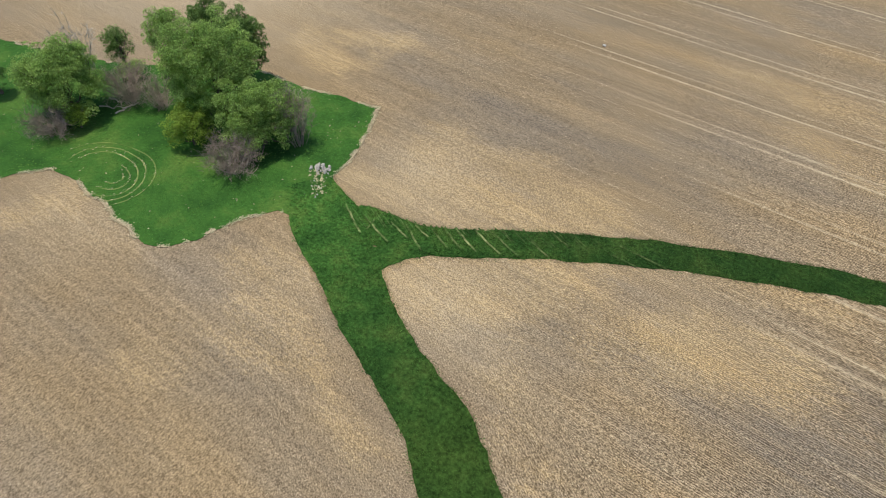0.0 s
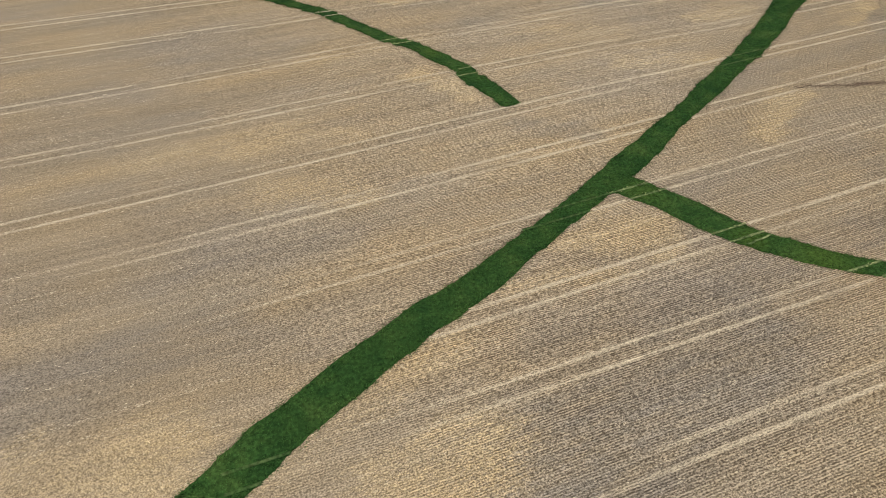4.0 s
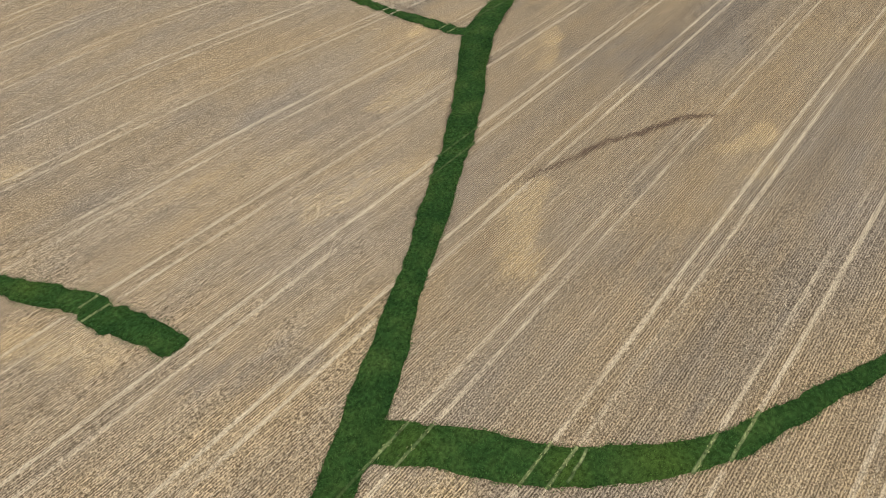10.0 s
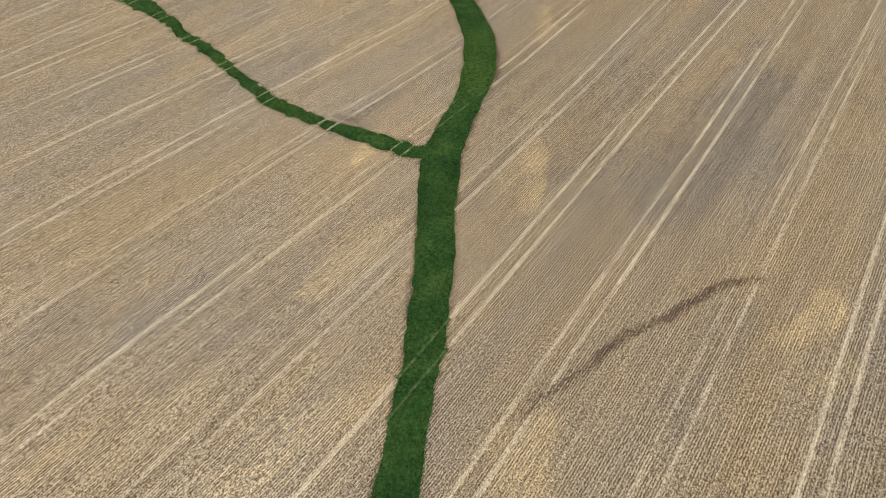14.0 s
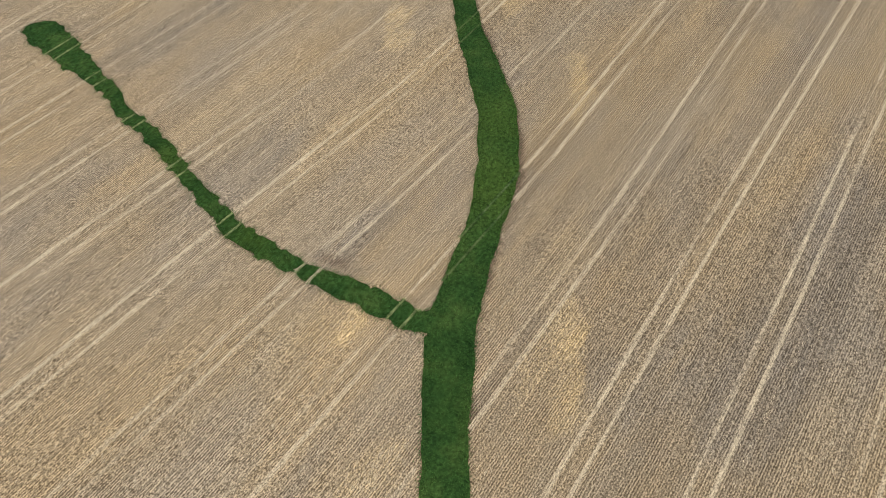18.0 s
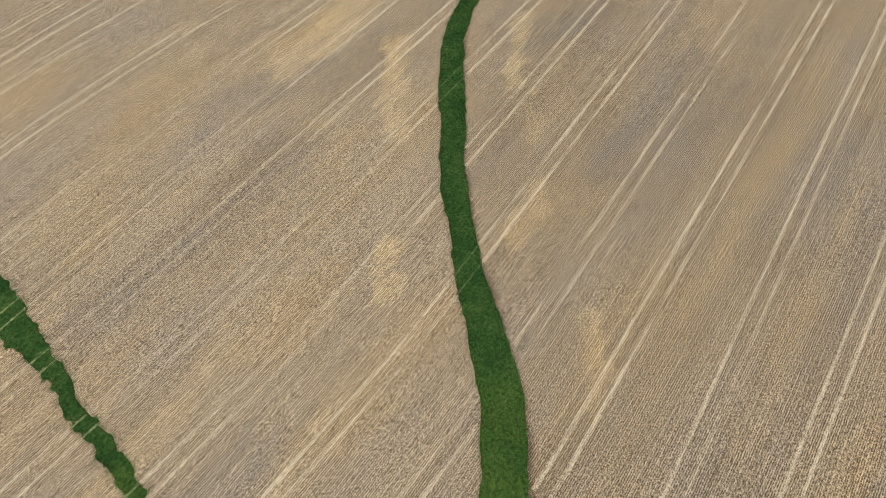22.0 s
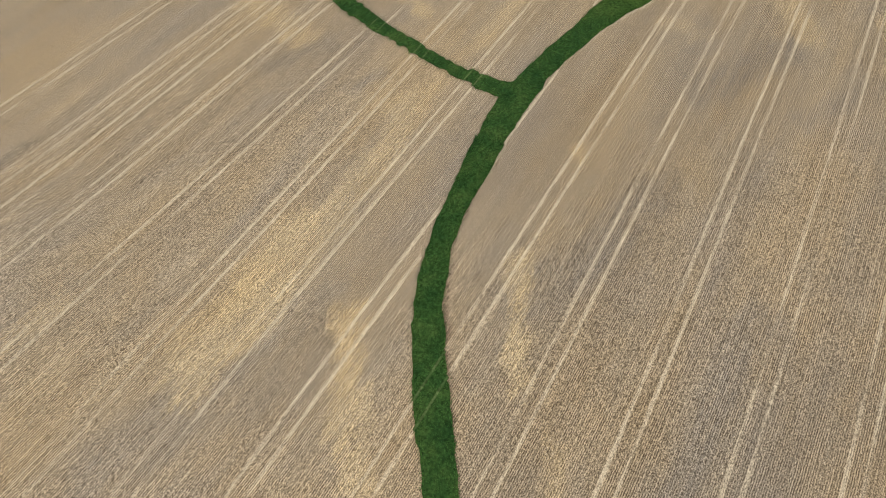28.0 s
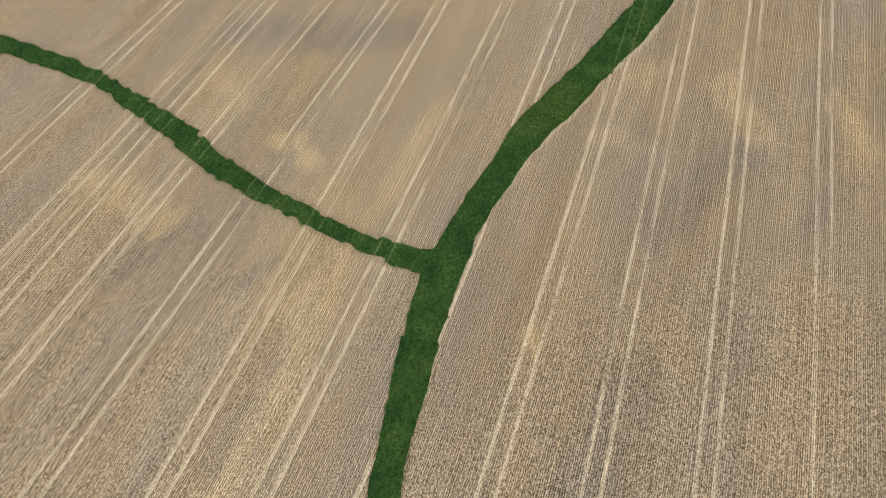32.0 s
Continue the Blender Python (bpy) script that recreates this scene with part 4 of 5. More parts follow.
# ---- grass blades ----
gxs, gys = [], []
for c, nrm, edges in STRIPS:
    reach = in_view(c[:, 0], c[:, 1])
    m = int(reach.sum() * 46)
    i = RNG.choice(np.where(reach)[0], m)
    w = RNG.uniform(-1.0, 1.0, m)
    w = np.where(w > 0, edges[0][i], edges[1][i]) * w * 0.99
    slide = RNG.uniform(-0.22, 0.22, m)[:, None] * np.stack([nrm[i, 1], -nrm[i, 0]], 1)
    p = c[i, :2] + nrm[i] * w[:, None] + slide + RNG.normal(0, 0.06, (m, 2))
    gxs.append(p[:, 0]), gys.append(p[:, 1])
x, y = np.concatenate(gxs), np.concatenate(gys)
ok = ~(on_track(x, y) & side_strip(x, y) & (RNG.uniform(0, 1, len(y)) < 0.6))
x, y = x[ok], y[ok]
n = len(x)
h = RNG.uniform(0.06, 0.17, n)
me = strew("grass", SWARD_BLADE, TUFT, TUFT_FACES, np.stack([x, y, lift(x, y) + 0.01], 1), RNG.uniform(0, 6.28, n), np.stack([h * 1.1, h * 1.1, h], 1), RNG.normal(0, 0.4, (n, 2)))
tagged(new("grass", me), "dense dark green grass of the waterways", "grass", kind="stuff")

# low blades thinning out over the edges of the strips
gxs, gys = [], []
for k, (c, nrm, edges) in enumerate(STRIPS):
    reach = np.where(in_view(c[:, 0], c[:, 1]))[0]
    i = RNG.choice(reach, len(reach) * (34 if 5 <= k <= 7 else 16))
    m = len(i)
    side = RNG.integers(0, 2, m)
    w = np.where(side == 0, edges[0][i], -edges[1][i])
    w = w + np.sign(w) * (np.abs(RNG.normal(0, 0.16, m)) - 0.05) * (0.5 + 0.9 * np.clip(smooth_noise(i * 1.0, 811, 3.0) + 0.4, 0, 1))
    slide = RNG.uniform(-0.22, 0.22, m)[:, None] * np.stack([nrm[i, 1], -nrm[i, 0]], 1)
    p = c[i, :2] + nrm[i] * w[:, None] + slide + RNG.normal(0, 0.04, (m, 2))
    if 5 <= k <= 7:  # dragged out along the drilled rows
        p[:, 0] += RNG.normal(0, 0.3, m) * np.clip(0.4 + smooth_noise(p[:, 1], 820 + k, 0.5), 0, 1)
    gxs.append(p[:, 0]), gys.append(p[:, 1])
x, y = np.concatenate(gxs), np.concatenate(gys)
n = len(x)
h = RNG.uniform(0.03, 0.075, n)
me = strew("edge_grass", SWARD_BLADE, TUFT, TUFT_FACES, np.stack([x, y, lift(x, y) + 0.01], 1), RNG.uniform(0, 6.28, n), np.stack([h * 1.2, h * 1.2, h * 0.7], 1), RNG.normal(0, 0.5, (n, 2)))
tagged(new("edge_grass", me), "thin low grass along the edges of the waterways", "grass", kind="stuff")

m = 24000
x, y = RNG.uniform(-110, -27, m), RNG.uniform(-2, 48, m)
ok = inside(x, y, ring)
x, y = x[ok], y[ok]
n = len(x)
h = RNG.uniform(0.05, 0.13, n)
me = strew("grass", MEADOW_BLADE, TUFT, TUFT_FACES, np.stack([x, y, lift(x, y) + 0.045], 1), RNG.uniform(0, 6.28, n), np.stack([h * 1.3, h * 1.3, h * 0.4], 1), RNG.normal(0, 0.4, (n, 2)))
tagged(new("grass", me), "bright green meadow grass", "grass", kind="stuff")

# pale dry fringe along the meadow edge
k = RNG.integers(0, len(ring), 11000)
x, y = ring[k, 0] + RNG.normal(0, 0.13, len(k)), ring[k, 1] + RNG.normal(0, 0.13, len(k))
ok = (x > -112) & (smooth_noise(k * 0.3, 9, 1.1) + 0.6 * smooth_noise(k * 0.3, 10, 4.0) > -0.25) & ~((x > -40) & (y > 24))
x, y = x[ok], y[ok]
n = len(x)
h = RNG.uniform(0.05, 0.13, n)
me = strew("dry_grass_fringe", DRY, TUFT, TUFT_FACES, np.stack([x, y, lift(x, y) + 0.02], 1), RNG.uniform(0, 6.28, n), np.stack([h * 1.3, h * 1.3, h], 1), RNG.normal(0, 0.6, (n, 2)))
tagged(new("dry_grass_fringe", me), "pale dry grass along the meadow edge", "dry grass", kind="stuff")

k = RNG.integers(0, len(ring), 5500)
ok = (ring[k, 0] > -112) & (smooth_noise(k * 0.3, 9, 1.1) + 0.6 * smooth_noise(k * 0.3, 10, 4.0) > -0.05) & ~((ring[k, 0] > -40.2) & (ring[k, 1] > 26))
k = k[ok]
n = len(k)
x, y = ring[k, 0] + RNG.normal(0, 0.12, n), ring[k, 1] + RNG.normal(0, 0.12, n)
size = np.stack([RNG.uniform(0.10, 0.30, n), RNG.uniform(0.04, 0.10, n), RNG.uniform(0.01, 0.05, n)], 1)
me = strew("dry_grass_litter", PALE, FLAKE, FLAKE_FACES, np.stack([x, y, lift(x, y) + 0.07], 1), RNG.uniform(0, 6.28, n), size)
tagged(new("dry_grass_litter", me), "pale dry grass litter along the meadow edge", "dry grass", kind="stuff")

# single dry tufts scattered in the meadow
n = 500
x, y = RNG.uniform(-100, -30, n), RNG.uniform(2, 46, n)
ok = inside(x, y, ring)
x, y = x[ok], y[ok]
n = len(x)
h = RNG.uniform(0.04, 0.12, n)
me = strew("dry_grass_tufts", DRY, TUFT, TUFT_FACES, np.stack([x, y, lift(x, y) + 0.05], 1), RNG.uniform(0, 6.28, n), np.stack([h * 1.3, h * 1.3, h], 1), RNG.normal(0, 0.5, (n, 2)))
tagged(new("dry_grass_tufts", me), "scattered pale dry tufts in the green meadow", "dry grass", kind="stuff")

# worn dry grass round the stones
n = 60
t = RNG.uniform(0, 1, n)
x, y = -41.9 + 2.4 * t + RNG.normal(0, 0.5, n), 34.0 - 3.2 * t + RNG.normal(0, 0.45, n)
h = RNG.uniform(0.06, 0.2, n)
me = strew("dry_grass_patch", DRY, TUFT, TUFT_FACES, np.stack([x, y, lift(x, y) + 0.05], 1), RNG.uniform(0, 6.28, n), np.stack([h * 1.4, h * 1.4, h], 1), RNG.normal(0, 0.6, (n, 2)))
tagged(new("dry_grass_patch", me), "worn patch of dry grass round the stones", "dry grass", kind="stuff")

# tyre rings in the meadow, opening out where the wheels came in
xs, ys = [], []
for r, a0, a1, m, hard in ((1.2, -60, 70, 14, 0.7), (2.0, -70, 110, 30, 0.8), (2.9, -75, 190, 70, 1.0), (3.6, -62, 198, 50, 0.8), (4.4, -45, 185, 30, 0.55)):
    t = np.radians(np.linspace(a0, a1, int(r * (a1 - a0) / 9)))
    reach = (r + 0.22 * np.sin(t * 2 + r)) * (1 + 0.5 * ease((t - 1.7) / 1.6))
    px, py = -58.0 + 1.15 * reach * np.cos(t), 19.9 + reach * np.sin(t) * 0.95
    bed = hard * np.clip(0.62 + 0.55 * smooth_noise(t * r, 500 + int(r * 10), 0.7), 0.05, 1) * np.minimum(1, np.minimum(t - t[0], t[-1] - t) * 3) * inside(px, py, ring)
    ok = inside(px, py, ring)
    ribbon("tyre_ring", MEADOW, px[ok], py[ok], np.arctan2(np.gradient(py), np.gradient(px))[ok], bed[ok] * 0.8, 0.10, 0.066, "pale curved tyre mark pressed into the meadow grass")
    k = RNG.choice(np.where(ok)[0], m)
    xs.append(px[k] + RNG.normal(0, 0.07, m)), ys.append(py[k] + RNG.normal(0, 0.07, m))
x, y = np.concatenate(xs), np.concatenate(ys)
n = len(x)
me = strew("tyre_rings", DRY, FLAKE, FLAKE_FACES, np.stack([x, y, lift(x, y) + 0.12], 1), RNG.uniform(0, 3.1, n),
           np.stack([RNG.uniform(0.08, 0.22, n), RNG.uniform(0.015, 0.045, n), RNG.uniform(0.02, 0.05, n)], 1))
tagged(new("tyre_rings", me), "dry straw lying in the curved tyre marks", "tyre marks", kind="stuff")

LINES = [(35.2, 48.5, 38.5, 48.8, 0.8), (-36.0, 31.7, -32.0, 29.5, 0.9), (-33.3, 31.5, -29.2, 30.2, 0.8), (-32.2, 31.8, -31.9, 30.2, 0.6), (-29.4, 33.1, -26.0, 31.2, 0.5), (-28.7, 33.6, -26.6, 33.0, 0.9),
         (-25.4, 35.6, -22.0, 34.2, 1.0), (-24.3, 36.7, -20.1, 35.3, 1.0), (-27.4, 34.3, -24.2, 32.9, 0.4), (-26.4, 35.0, -23.2, 33.6, 0.4), (-18.9, 38.6, -16.4, 37.7, 0.45),
         (-18.4, 40.9, -15.6, 40.0, 0.45), (-30.8, 32.5, -28.0, 31.7, 0.7), (-22.6, 37.4, -18.6, 36.1, 0.35)]
# wheel lines that cut across the grass where the strips meet the meadow, and the fine scratches of the drill between them
def grass_lines(rows, half, label):
    bands = []
    for i, (x0, y0, x1, y1, hard) in enumerate(rows):
        n = max(6, int(math.hypot(x1 - x0, y1 - y0) / 0.18))
        t = np.linspace(0, 1, n)
        x, y = x0 + (x1 - x0) * t, y0 + (y1 - y0) * t + 0.05 * smooth_noise(t * 6, 540 + i, 1.0)
        press = np.clip(0.75 + 0.6 * smooth_noise(t * n * 0.18, 560 + i, 0.7), 0.1, 1) * hard * np.clip(6 * np.minimum(t, 1 - t) + 0.15, 0, 1)
        for a, b in runs(green(x, y)):
            if b - a > 3:
                bands.append((x[a:b], y[a:b], np.full(b - a, math.atan2(y1 - y0, x1 - x0)), press[a:b]))
    if bands:
        ribbons("wheel_track", SWARD, bands, half, 0.12, label)


for line in LINES:
    grass_lines([line], 0.13, "thin straw-coloured wheel line across the grass")
own = np.random.default_rng(71)
scratches = []
for k in range(46):
    x, y = -34.5 + 0.46 * k + own.normal(0, 0.06), 30.0 + 0.262 * k + own.normal(0, 0.2)
    n = own.uniform(2.2, 4.4)
    scratches.append((x - n * 0.46, y + n * 0.19 + 0.6, x + n * 0.46, y - n * 0.19 + 0.6, own.uniform(0.06, 0.26)))
grass_lines(scratches, 0.07, "fine parallel drill scratches across the grass")

# dark wheel ruts along the headland
for rut in ([(-76.7, 85.2), (-75, 78.6), (-72.8, 69.9), (-71.2, 63.9), (-70.1, 57.8)], [(-79.6, 83.6), (-78, 74.6), (-76.1, 66.4)]):
    p = catmull(rut, 0.5)
    g = np.gradient(p, axis=0)
    ob = ribbon("wheel_rut", FIELD, p[:, 0], p[:, 1], np.arctan2(g[:, 1], g[:, 0]), np.full(len(p), 0.45), 0.22, 0.02, "dark wheel rut along the field headland")
    give(ob.data, "soil", ((np.clip(0.12 + 0.2 * smooth_noise(p[:, 1] + 3 * p[0, 0], 610, 2.6), 0, 0.3) * np.sin(np.linspace(0, math.pi, len(p))))[:, None] * np.array([0, 0.7, 1, 0.7, 0])).ravel())
    give(ob.data, "along_y", np.ones(len(p) * 5))

# small bare patch beside the thin strip
p = catmull([(77.9, 105.0), (78.5, 102.9), (79.0, 100.8)], 0.3)
g = np.gradient(p, axis=0)
ob = ribbon("bare_soil_patch", FIELD, p[:, 0], p[:, 1], np.arctan2(g[:, 1], g[:, 0]), np.zeros(len(p)), 0.7, 0.024, "small bare dark soil patch beside the grass")
tagged(ob, "small bare dark soil patch beside the grass", "soil", kind="stuff")
give(ob.data, "soil", (np.sin(np.linspace(0, math.pi, len(p)))[:, None] * np.array([0, 0.5, 0.55, 0.4, 0])).ravel())

# ---- washed-out gully ----
gc = catmull([(58.8, 68.6, 0.2), (61, 68.0, 0.35), (62.8, 67.4, 0.5), (65.5, 66.6, 0.55), (69.3, 65.2, 0.7), (73.2, 63.7, 0.9), (77.1, 62, 1.0), (80.1, 59.8, 0.5), (81.5, 58.6, 0.1)], 0.25)
gc[:, 1] += 0.30 * smooth_noise(gc[:, 0], 55, 0.9) + 0.25 * smooth_noise(gc[:, 0], 56, 2.2)
d = np.gradient(gc[:, :2], axis=0)
d /= np.linalg.norm(d, axis=1)[:, None]
nrm = np.stack([-d[:, 1], d[:, 0]], 1)
v = []
open_width = gc[:, 2] / 4.5 * np.clip(0.55 + 1.1 * smooth_noise(gc[:, 0], 62, 0.8), 0.02, 1.4)
wash = ribbon("washed_soil", FIELD, gc[:, 0], gc[:, 1], np.arctan2(d[:, 1], d[:, 0]), np.zeros(len(gc)), 0.6, 0.024, "dark washed soil spread beside the gully")
tagged(wash, "dark washed soil spread beside the gully", "soil", kind="stuff")
give(wash.data, "soil", (np.clip(gc[:, 2] * (1.15 + 0.5 * smooth_noise(gc[:, 0], 63, 1.3)), 0, 0.95)[:, None] * np.array([0, 0.6, 1, 0.75, 0])).ravel())
for u in (-1, -0.4, 0, 0.4, 1):
    w = open_width * u * (1 + 0.5 * smooth_noise(gc[:, 0], 70 + int(u * 5), 0.5))
    p = gc[:, :2] + nrm * w[:, None]
    v.append(np.stack([p[:, 0], p[:, 1], lift(p[:, 0], p[:, 1]) + (0.05 if abs(u) == 1 else 0.012)], 1))
v = np.stack(v, 1)
q = (np.arange(len(gc) - 1)[:, None] * 5 + np.arange(4)[None]).ravel()
tagged(new("gully", mesh_of("gully", v.reshape(-1, 3), 4, np.stack([q, q + 5, q + 6, q + 1], 1).ravel(), WET_SOIL, True)), "thin dark washed-out gully in the stubble", "gully", kind="structure")


n = 500
i = (len(gc) * RNG.uniform(0, 1, n) ** 0.75).astype(int)
w = RNG.normal(0, 0.30, n) * (gc[i, 2] + 0.5 * np.clip((gc[i, 0] - 74) / 6, 0, 1))
x, y = gc[i, 0] + nrm[i, 0] * w + RNG.normal(0, 0.1, n), gc[i, 1] + nrm[i, 1] * w
ok = smooth_noise(x, 66, 0.7) + smooth_noise(y * 3, 67, 0.7) > -0.5
x, y = x[ok], y[ok]
n = len(x)
size = np.stack([RNG.uniform(0.05, 0.16, n), RNG.uniform(0.03, 0.08, n), RNG.uniform(0.03, 0.08, n)], 1)
me = strew("soil_clods", WET_SOIL, TENT, TENT_FACES, np.stack([x, y, lift(x, y) + 0.02], 1), RNG.uniform(0, 3.1, n), size)
tagged(new("soil_clods", me), "dark soil clods strewn beside the gully", "soil", kind="stuff")


# ---- trees and bushes ----
def tube(paths, sides=5):
    """Tapered tubes along paths of (x, y, z, radius) rows: vertices and quad corners."""
    verts, loops, base = [], [], 0
    ang = np.arange(sides) * 2 * math.pi / sides
    for p in paths:
        p = np.asarray(p, float)
        t = np.gradient(p[:, :3], axis=0)
        t /= np.linalg.norm(t, axis=1)[:, None] + 1e-9
        ref = np.where(np.abs(t[:, 2:3]) > 0.9, [[1.0, 0, 0]], [[0, 0, 1.0]])
        a = np.cross(t, ref)
        a /= np.linalg.norm(a, axis=1)[:, None] + 1e-9
        b = np.cross(t, a)
        v = p[:, None, :3] + p[:, None, 3:4] * (np.cos(ang)[None, :, None] * a[:, None] + np.sin(ang)[None, :, None] * b[:, None])
        verts.append(v.reshape(-1, 3))
        n = len(p)
        i, j = np.meshgrid(np.arange(n - 1), np.arange(sides), indexing="ij")
        i, j = i.ravel(), j.ravel()
        j2 = (j + 1) % sides
        loops.append(np.stack([i * sides + j, i * sides + j2, (i + 1) * sides + j2, (i + 1) * sides + j], 1).ravel() + base)
        base += n * sides
    return np.vstack(verts), np.concatenate(loops)


def bough(start, end, r0, r1, rng, sag=0.1, n=7):
    t = np.linspace(0, 1, n)[:, None]
    start, end = np.array(start, float), np.array(end, float)
    length = np.linalg.norm(end - start)
    p = start + (end - start) * t + np.sin(t * math.pi) * np.array([0, 0, -sag * length]) + np.vstack([np.zeros(3), rng.normal(0, 0.035 * length, (n - 1, 3))])
    return np.hstack([p, r0 + (r1 - r0) * t])


LEAF_QUAD = np.array([(-0.5, 0, 0), (0.05, -0.42, 0.10), (0.55, 0, 0), (0.05, 0.42, 0.10)])


def leaves(name, centres, radii, count, leaf, mat, rng):
    """Leaf sprays: small folded leaves on the skin of each clump, facing outwards and up."""
    k = rng.choice(len(centres), count, p=radii ** 2 / (radii ** 2).sum())
    u = rng.normal(0, 1, (count, 3))
    u[:, 2] = np.where(rng.uniform(0, 1, count) < 0.6, np.abs(u[:, 2]), u[:, 2])
    u /= np.linalg.norm(u, axis=1)[:, None]
    r = radii[k] * (rng.uniform(0.45, 1.0, count) ** 0.4 + np.where(rng.uniform(0, 1, count) < 0.14, rng.uniform(0, 0.5, count), 0))
    p = centres[k] + u * r[:, None] * np.array([1, 1, 0.75])
    nrm = u * 0.8 + rng.normal(0, 0.6, (count, 3)) + np.array([0, 0, 0.6])
    nrm /= np.linalg.norm(nrm, axis=1)[:, None]
    a = np.cross(nrm, rng.normal(0, 1, (count, 3)))
    a /= np.linalg.norm(a, axis=1)[:, None] + 1e-9
    b = np.cross(nrm, a)
    s = leaf * rng.uniform(0.6, 1.4, count)
    q = LEAF_QUAD
    v = p[:, None] + s[:, None, None] * (q[None, :, 0:1] * a[:, None] + q[None, :, 1:2] * b[:, None] + q[None, :, 2:3] * nrm[:, None])
    return mesh_of(name, v.reshape(-1, 3), 4, np.arange(count * 4), mat)


def leafy_tree(name, label, category, x, y, height, radius, low, mat, count, leaf, seed):
    """A tree with a tapered trunk, limbs into the crown, and a crown of many leaf clumps. low: height of the crown's foot."""
    rng = np.random.default_rng(seed)
    e = thing(name, x, y, float(lift(x, y)), label, category)
    mid, half = (height + low) / 2, (height - low) / 2
    n = int(70 + 60 * radius)
    u = rng.normal(0, 1, (n, 3))
    u /= np.linalg.norm(u, axis=1)[:, None]
    u[:, 2] = np.where(u[:, 2] < -0.85, -0.5 * u[:, 2], u[:, 2])
    lobe = 0.86 + 0.22 * np.sin(2.0 * np.arctan2(u[:, 1], u[:, 0]) + seed) * np.cos(2.3 * u[:, 2] + seed)
    rad = rng.uniform(0.35, 1.0, n) ** 0.55 * lobe * np.where(rng.uniform(0, 1, n) < 0.12, rng.uniform(1.0, 1.16, n), 1)
    u[:, :2] *= np.where(u[:, 2] < 0, 1 / np.maximum(0.5, np.sqrt(1 - u[:, 2] ** 2)), 1)[:, None]
    c = u * rad[:, None] * np.array([radius, radius, half]) + np.array([0, 0, mid])
    c[:, 2] = np.maximum(c[:, 2], low + 0.2)
    rr = rng.uniform(0.05, 0.17, n) * min(radius, half * 1.25) + 0.12
    c = np.vstack([c, np.array([[0, 0, mid], [0.2 * radius, 0, mid + 0.3 * half]])])
    rr = np.append(rr, [0.42 * radius, 0.36 * radius])
    top = np.array([0.1 * radius, 0, low + 0.75 * (height - low)])
    thick = 0.028 * height + 0.05
    v, l = tube([bough((0, 0, -0.15), top, thick, thick * 0.25, rng, 0, 9)], 8)
    part("trunk", mesh_of("trunk", v, 4, l, BARK, True), e)
    for i in rng.choice(n, min(n, 11), replace=False):
        z0 = rng.uniform(0.6 * low + 0.3, low + 0.45 * (height - low))
        s = np.array([0, 0, -0.15]) + (top - np.array([0, 0, -0.15])) * (z0 / top[2])
        v, l = tube([bough(s, c[i] + u[i] * rr[i] * 0.7, thick * 0.42, 0.02, rng)], 5)
        part("limb", mesh_of("limb", v, 4, l, BARK, True), e)
    part("crown", leaves("crown", c, rr, count, leaf, mat, rng), e)
    return e


def bare_bush(name, label, category, x, y, height, radius, stems, seed, mat, upright=0.45, twigs=16, thick=1.0):
    """Leafless stems fanning from one root, each with side twigs."""
    rng = np.random.default_rng(seed)
    e = thing(name, x, y, float(lift(x, y)), label, category)
    for k in range(stems):
        a = rng.uniform(0, 2 * math.pi)
        out = radius * math.sqrt(rng.uniform(0.02, 1)) * rng.uniform(0.8, 1.1)
        tip = np.array([out * math.cos(a), out * math.sin(a), height * (1 - upright * (out / radius) ** 2) * rng.uniform(0.7, 1.05)])
        foot = np.array([0.25 * out * math.cos(a), 0.25 * out * math.sin(a), -0.1])
        main = bough(foot, tip, rng.uniform(0.03, 0.055) * thick, 0.012 * thick, rng, -0.12, 8)
        paths = [main]
        for _ in range(twigs):
            b = main[rng.integers(2, 8), :3]
            reach = rng.uniform(0.12, 0.36) * radius
            w = rng.normal(0, 1, 3) + np.array([0.6 * math.cos(a), 0.6 * math.sin(a), 0.7])
            t = b + w / np.linalg.norm(w) * reach
            t[2] = max(t[2], 0.05)
            twig = bough(b, t, 0.013 * thick, 0.006 * thick, rng, 0, 4)
            paths.append(twig)
            for _ in range(2):
                w = w / np.linalg.norm(w) + rng.normal(0, 0.6, 3)
                c = twig[rng.integers(1, 4), :3]
                paths.append(bough(c, c + w / np.linalg.norm(w) * reach * 0.5, 0.009 * thick, 0.005 * thick, rng, 0, 3))
        v, l = tube(paths, 3)
        part("stem", mesh_of("stem", v, 4, l, mat), e)
    return e


leafy_tree("broadleaf_tree", "large round green broadleaf tree in full leaf", "tree", -57.0, 34.0, 12.2, 5.4, 0.2, LEAF, 66000, 0.16, 11)
leafy_tree("broadleaf_tree", "smaller bright green broadleaf tree beside the large one", "tree", -49.7, 33.5, 7.8, 4.2, 0.2, LEAF, 38000, 0.15, 12)
leafy_tree("broadleaf_tree", "dark green tree behind the large tree", "tree", -61.1, 41.0, 9.6, 2.9, 1.5, LEAF_DARK, 19000, 0.17, 13)
leafy_tree("broadleaf_tree", "slender dark green tree rising behind the large crown", "tree", -65.4, 40.0, 10.3, 2.6, 2.0, LEAF_DARK, 16000, 0.16, 14)
leafy_tree("broadleaf_tree", "thin-leaved green tree at the back of the grove", "tree", -69.0, 36.4, 9.2, 2.5, 2.0, LEAF, 12000, 0.15, 15)
leafy_tree("yellow_green_shrub", "yellow-green leafy shrub below the large tree", "shrub", -55.6, 28.6, 5.2, 2.5, 0.2, LEAF_YELLOW, 9860, 0.14, 16)
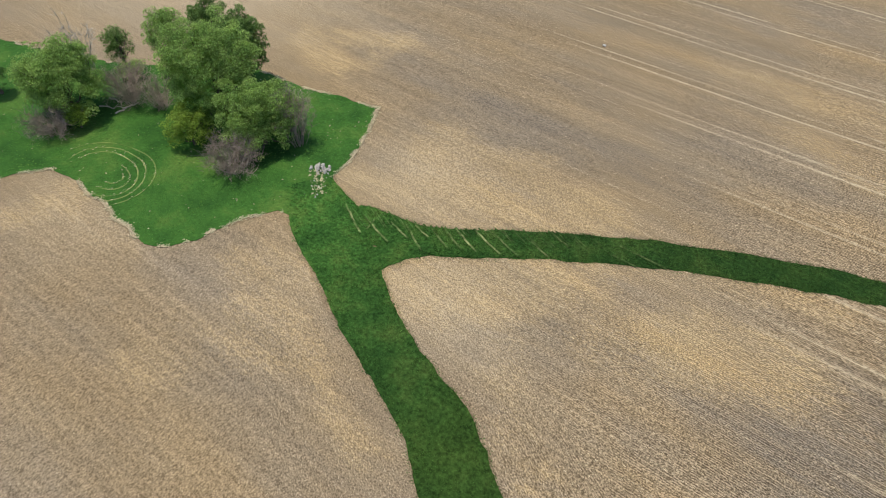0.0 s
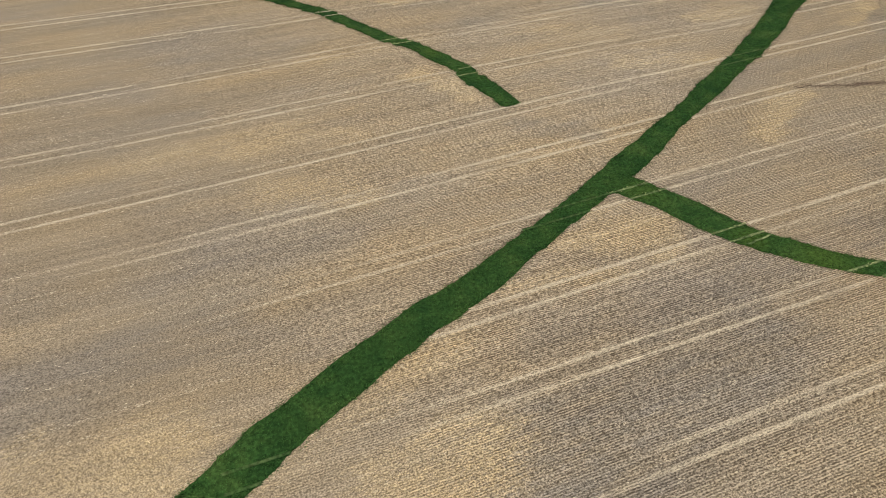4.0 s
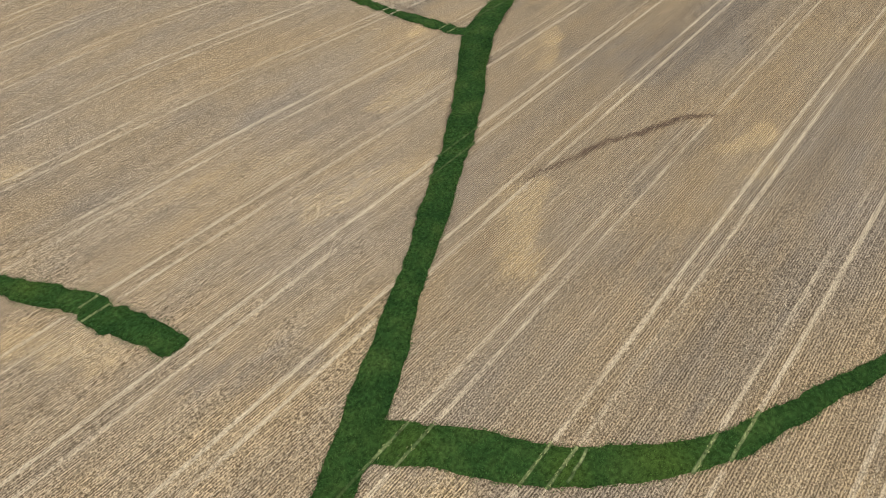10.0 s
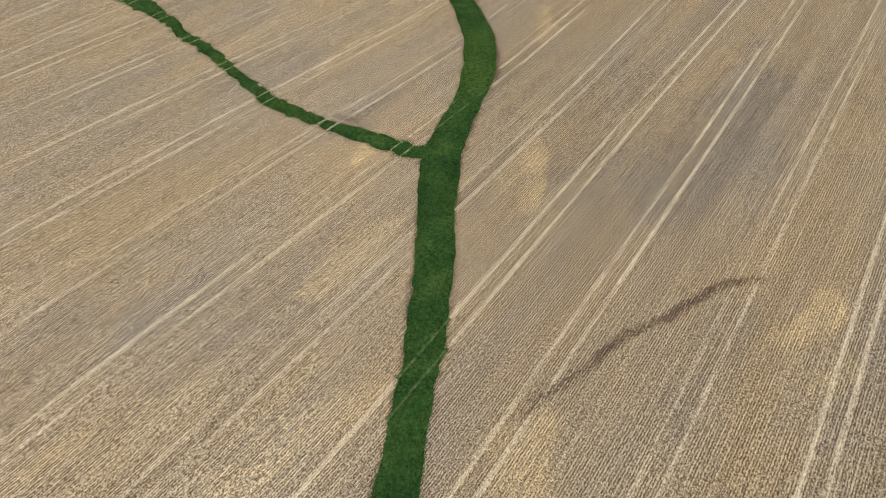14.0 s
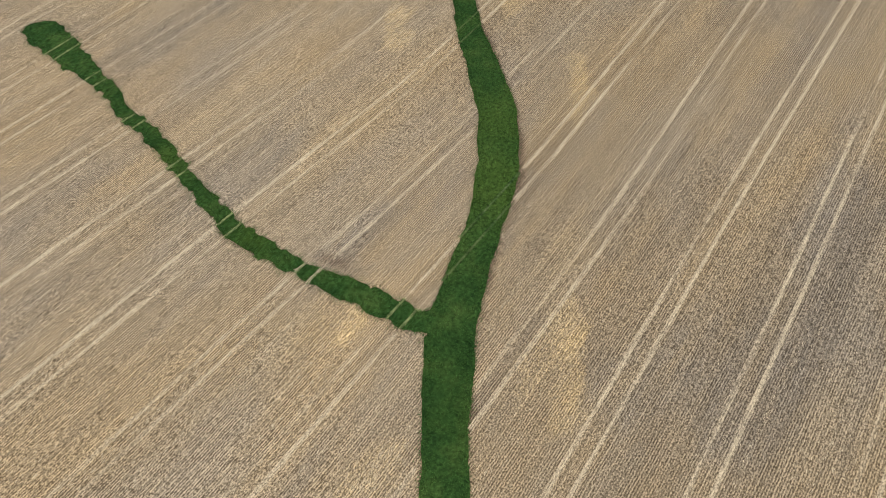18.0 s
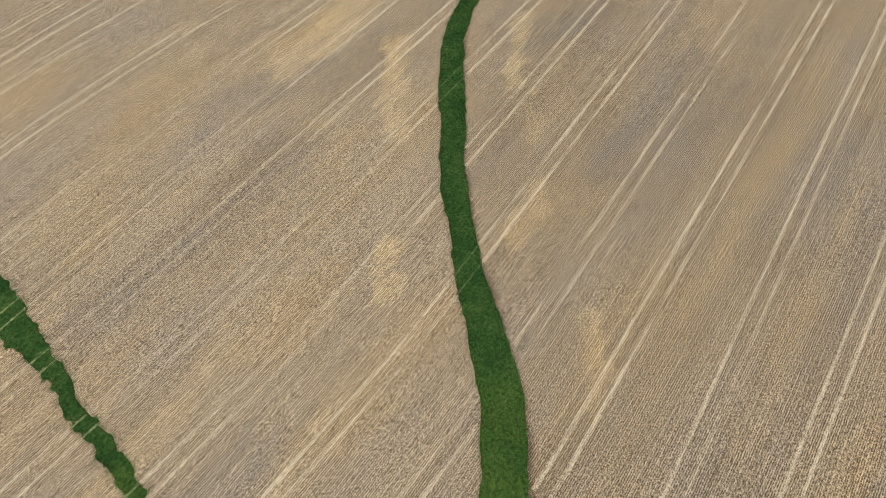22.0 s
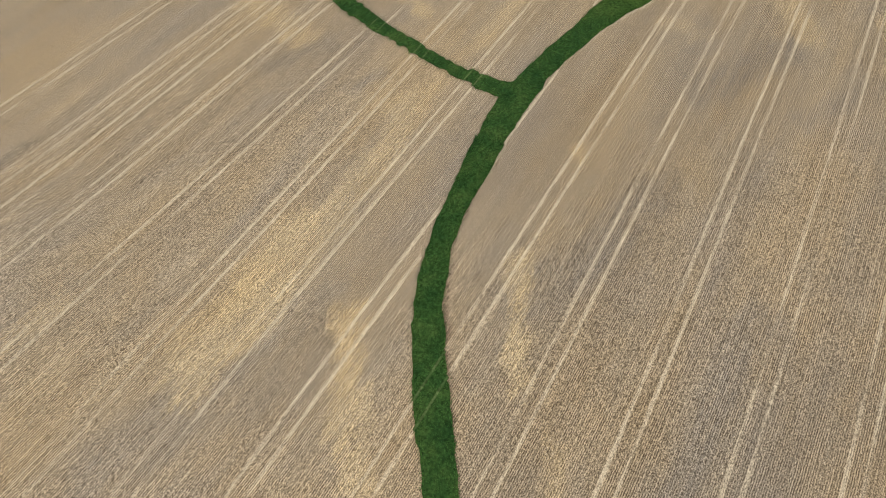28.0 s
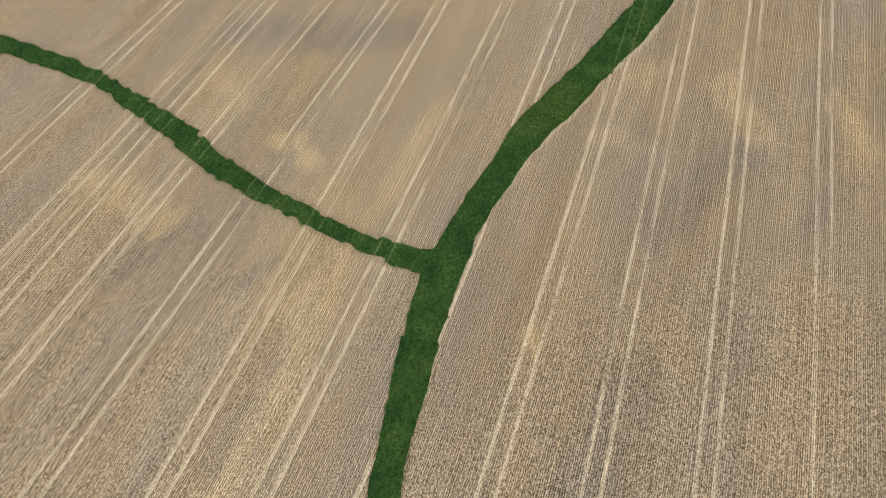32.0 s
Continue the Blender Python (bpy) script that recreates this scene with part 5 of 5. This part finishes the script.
leafy_tree("broadleaf_tree", "bright green spreading tree above a bare thicket", "tree", -71.4, 24.0, 8.6, 4.7, 0.9, LEAF, 46000, 0.155, 17)
leafy_tree("yellow_green_shrub", "small yellow-green shrub at the meadow", "shrub", -68.0, 22.8, 3.2, 1.4, 0.3, LEAF_YELLOW, 3944, 0.14, 18)
leafy_tree("small_tree", "small dark green tree standing alone", "tree", -75.2, 33.2, 5.8, 1.9, 1.2, LEAF_DARK, 5423, 0.14, 19)
leafy_tree("small_tree", "dark green narrow tree in the meadow", "tree", -81.6, 20.6, 6.6, 1.7, 0.5, LEAF_DARK, 6409, 0.14, 20)
leafy_tree("green_shrub", "low green shrub behind the thicket", "shrub", -72.4, 32.4, 2.4, 1.7, 0.3, LEAF, 3697, 0.12, 21)
bare_bush("bare_bush", "leafless grey-brown bush at the meadow edge", "bush", -48.7, 28.5, 4.3, 3.2, 56, 31, GREY_BARK, 0.75, 26)
bare_bush("bare_bush", "tall leafless grey bush beside green trees", "bush", -46.6, 35.6, 7.4, 2.4, 34, 32, GREY_BARK, 0.35, 26)
bare_bush("bare_bush", "low leafless purple-grey thicket below a tree", "bush", -69.4, 20.8, 3.3, 3.4, 50, 33, GREY_BARK, 0.6, 24)
bare_bush("bare_bush", "tangled leafless grey thicket between the trees", "bush", -68.6, 29.4, 4.6, 3.5, 50, 34, GREY_BARK, 0.55, 26)
bare_bush("bare_bush", "leafless grey bush under the large tree", "bush", -64.2, 30.8, 3.8, 2.6, 34, 35, GREY_BARK, 0.5, 24)
bare_bush("bare_tree", "tall leafless pale tree behind the grove", "tree", -78.0, 29.8, 7.4, 2.8, 12, 36, DEAD_WOOD, 0.3, 16, 1.5)

# fallen bleached branches in the thicket
rng = np.random.default_rng(41)
for k, (x, y, a, n) in enumerate(((-68.6, 27.2, 0.5, 3.6), (-67.2, 28.0, 1.4, 2.8), (-69.6, 28.2, 0.1, 2.6))):
    p = bough((-n / 2, 0, 0.12), (n / 2, 0, 0.5), 0.10, 0.03, rng, 0.02)
    v, l = tube([p] + [bough(p[i, :3], p[i, :3] + rng.normal(0, 0.5, 3) + np.array([0, 0, 0.5]), 0.035, 0.01, rng, 0, 4) for i in (2, 3, 4, 5)], 6)
    ob = new("fallen_branch", mesh_of("fallen_branch", v, 4, l, DEAD_WOOD, True))
    ob.matrix_world = pose(x, y, float(lift(x, y)), 0, 0, math.degrees(a))
    tagged(ob, "bleached fallen branch lying in the thicket", "branch", "fallen branches")


# ---- stones ----
def stone_mesh(seed):
    rng = np.random.default_rng(seed)
    bm = bmesh.new()
    bmesh.ops.create_icosphere(bm, subdivisions=1, radius=0.5)
    for w in bm.verts:
        w.co *= rng.uniform(0.7, 1.15)
        w.co.z *= 0.65
    me = bpy.data.meshes.new("stone")
    bm.to_mesh(me)
    bm.free()
    me.materials.append(STONE)
    return me


STONES = [stone_mesh(k) for k in range(5)]
rng = np.random.default_rng(51)
pile = thing("stone_pile", -41.8, 34.1, float(lift(-41.8, 34.1)), "heap of pale field stones in the grass", "stones")
for k in range(34):
    a, r = rng.uniform(0, 6.28), 1.15 * math.sqrt(rng.uniform(0, 1))
    s = rng.uniform(0.22, 0.55)
    ob = part("stone", STONES[k % 5], pile)
    ob.matrix_local = pose(r * math.cos(a), 0.8 * r * math.sin(a), 0.10 + 0.22 * max(0, 1 - r), *rng.uniform(0, 360, 3)) @ Matrix.Scale(s, 4)
for k in range(10):
    t = rng.uniform(0, 1)
    x, y = -41.2 + 2.2 * t + rng.normal(0, 0.35), 33.2 - 2.6 * t + rng.normal(0, 0.35)
    ob = new("field_stone", STONES[k % 5])
    ob.matrix_world = pose(x, y, float(lift(x, y)) + 0.07, *rng.uniform(0, 360, 3)) @ Matrix.Scale(rng.uniform(0.14, 0.3), 4)
    tagged(ob, "single pale stone lying in the grass", "stone", "field stones")
ob = new("field_stone", STONES[1])
ob.matrix_world = pose(-30.9, 76.3, float(lift(-30.9, 76.3)) + 0.14) @ Matrix.Scale(0.62, 4)
tagged(ob, "single white stone lying on the stubble", "stone", "field stones")
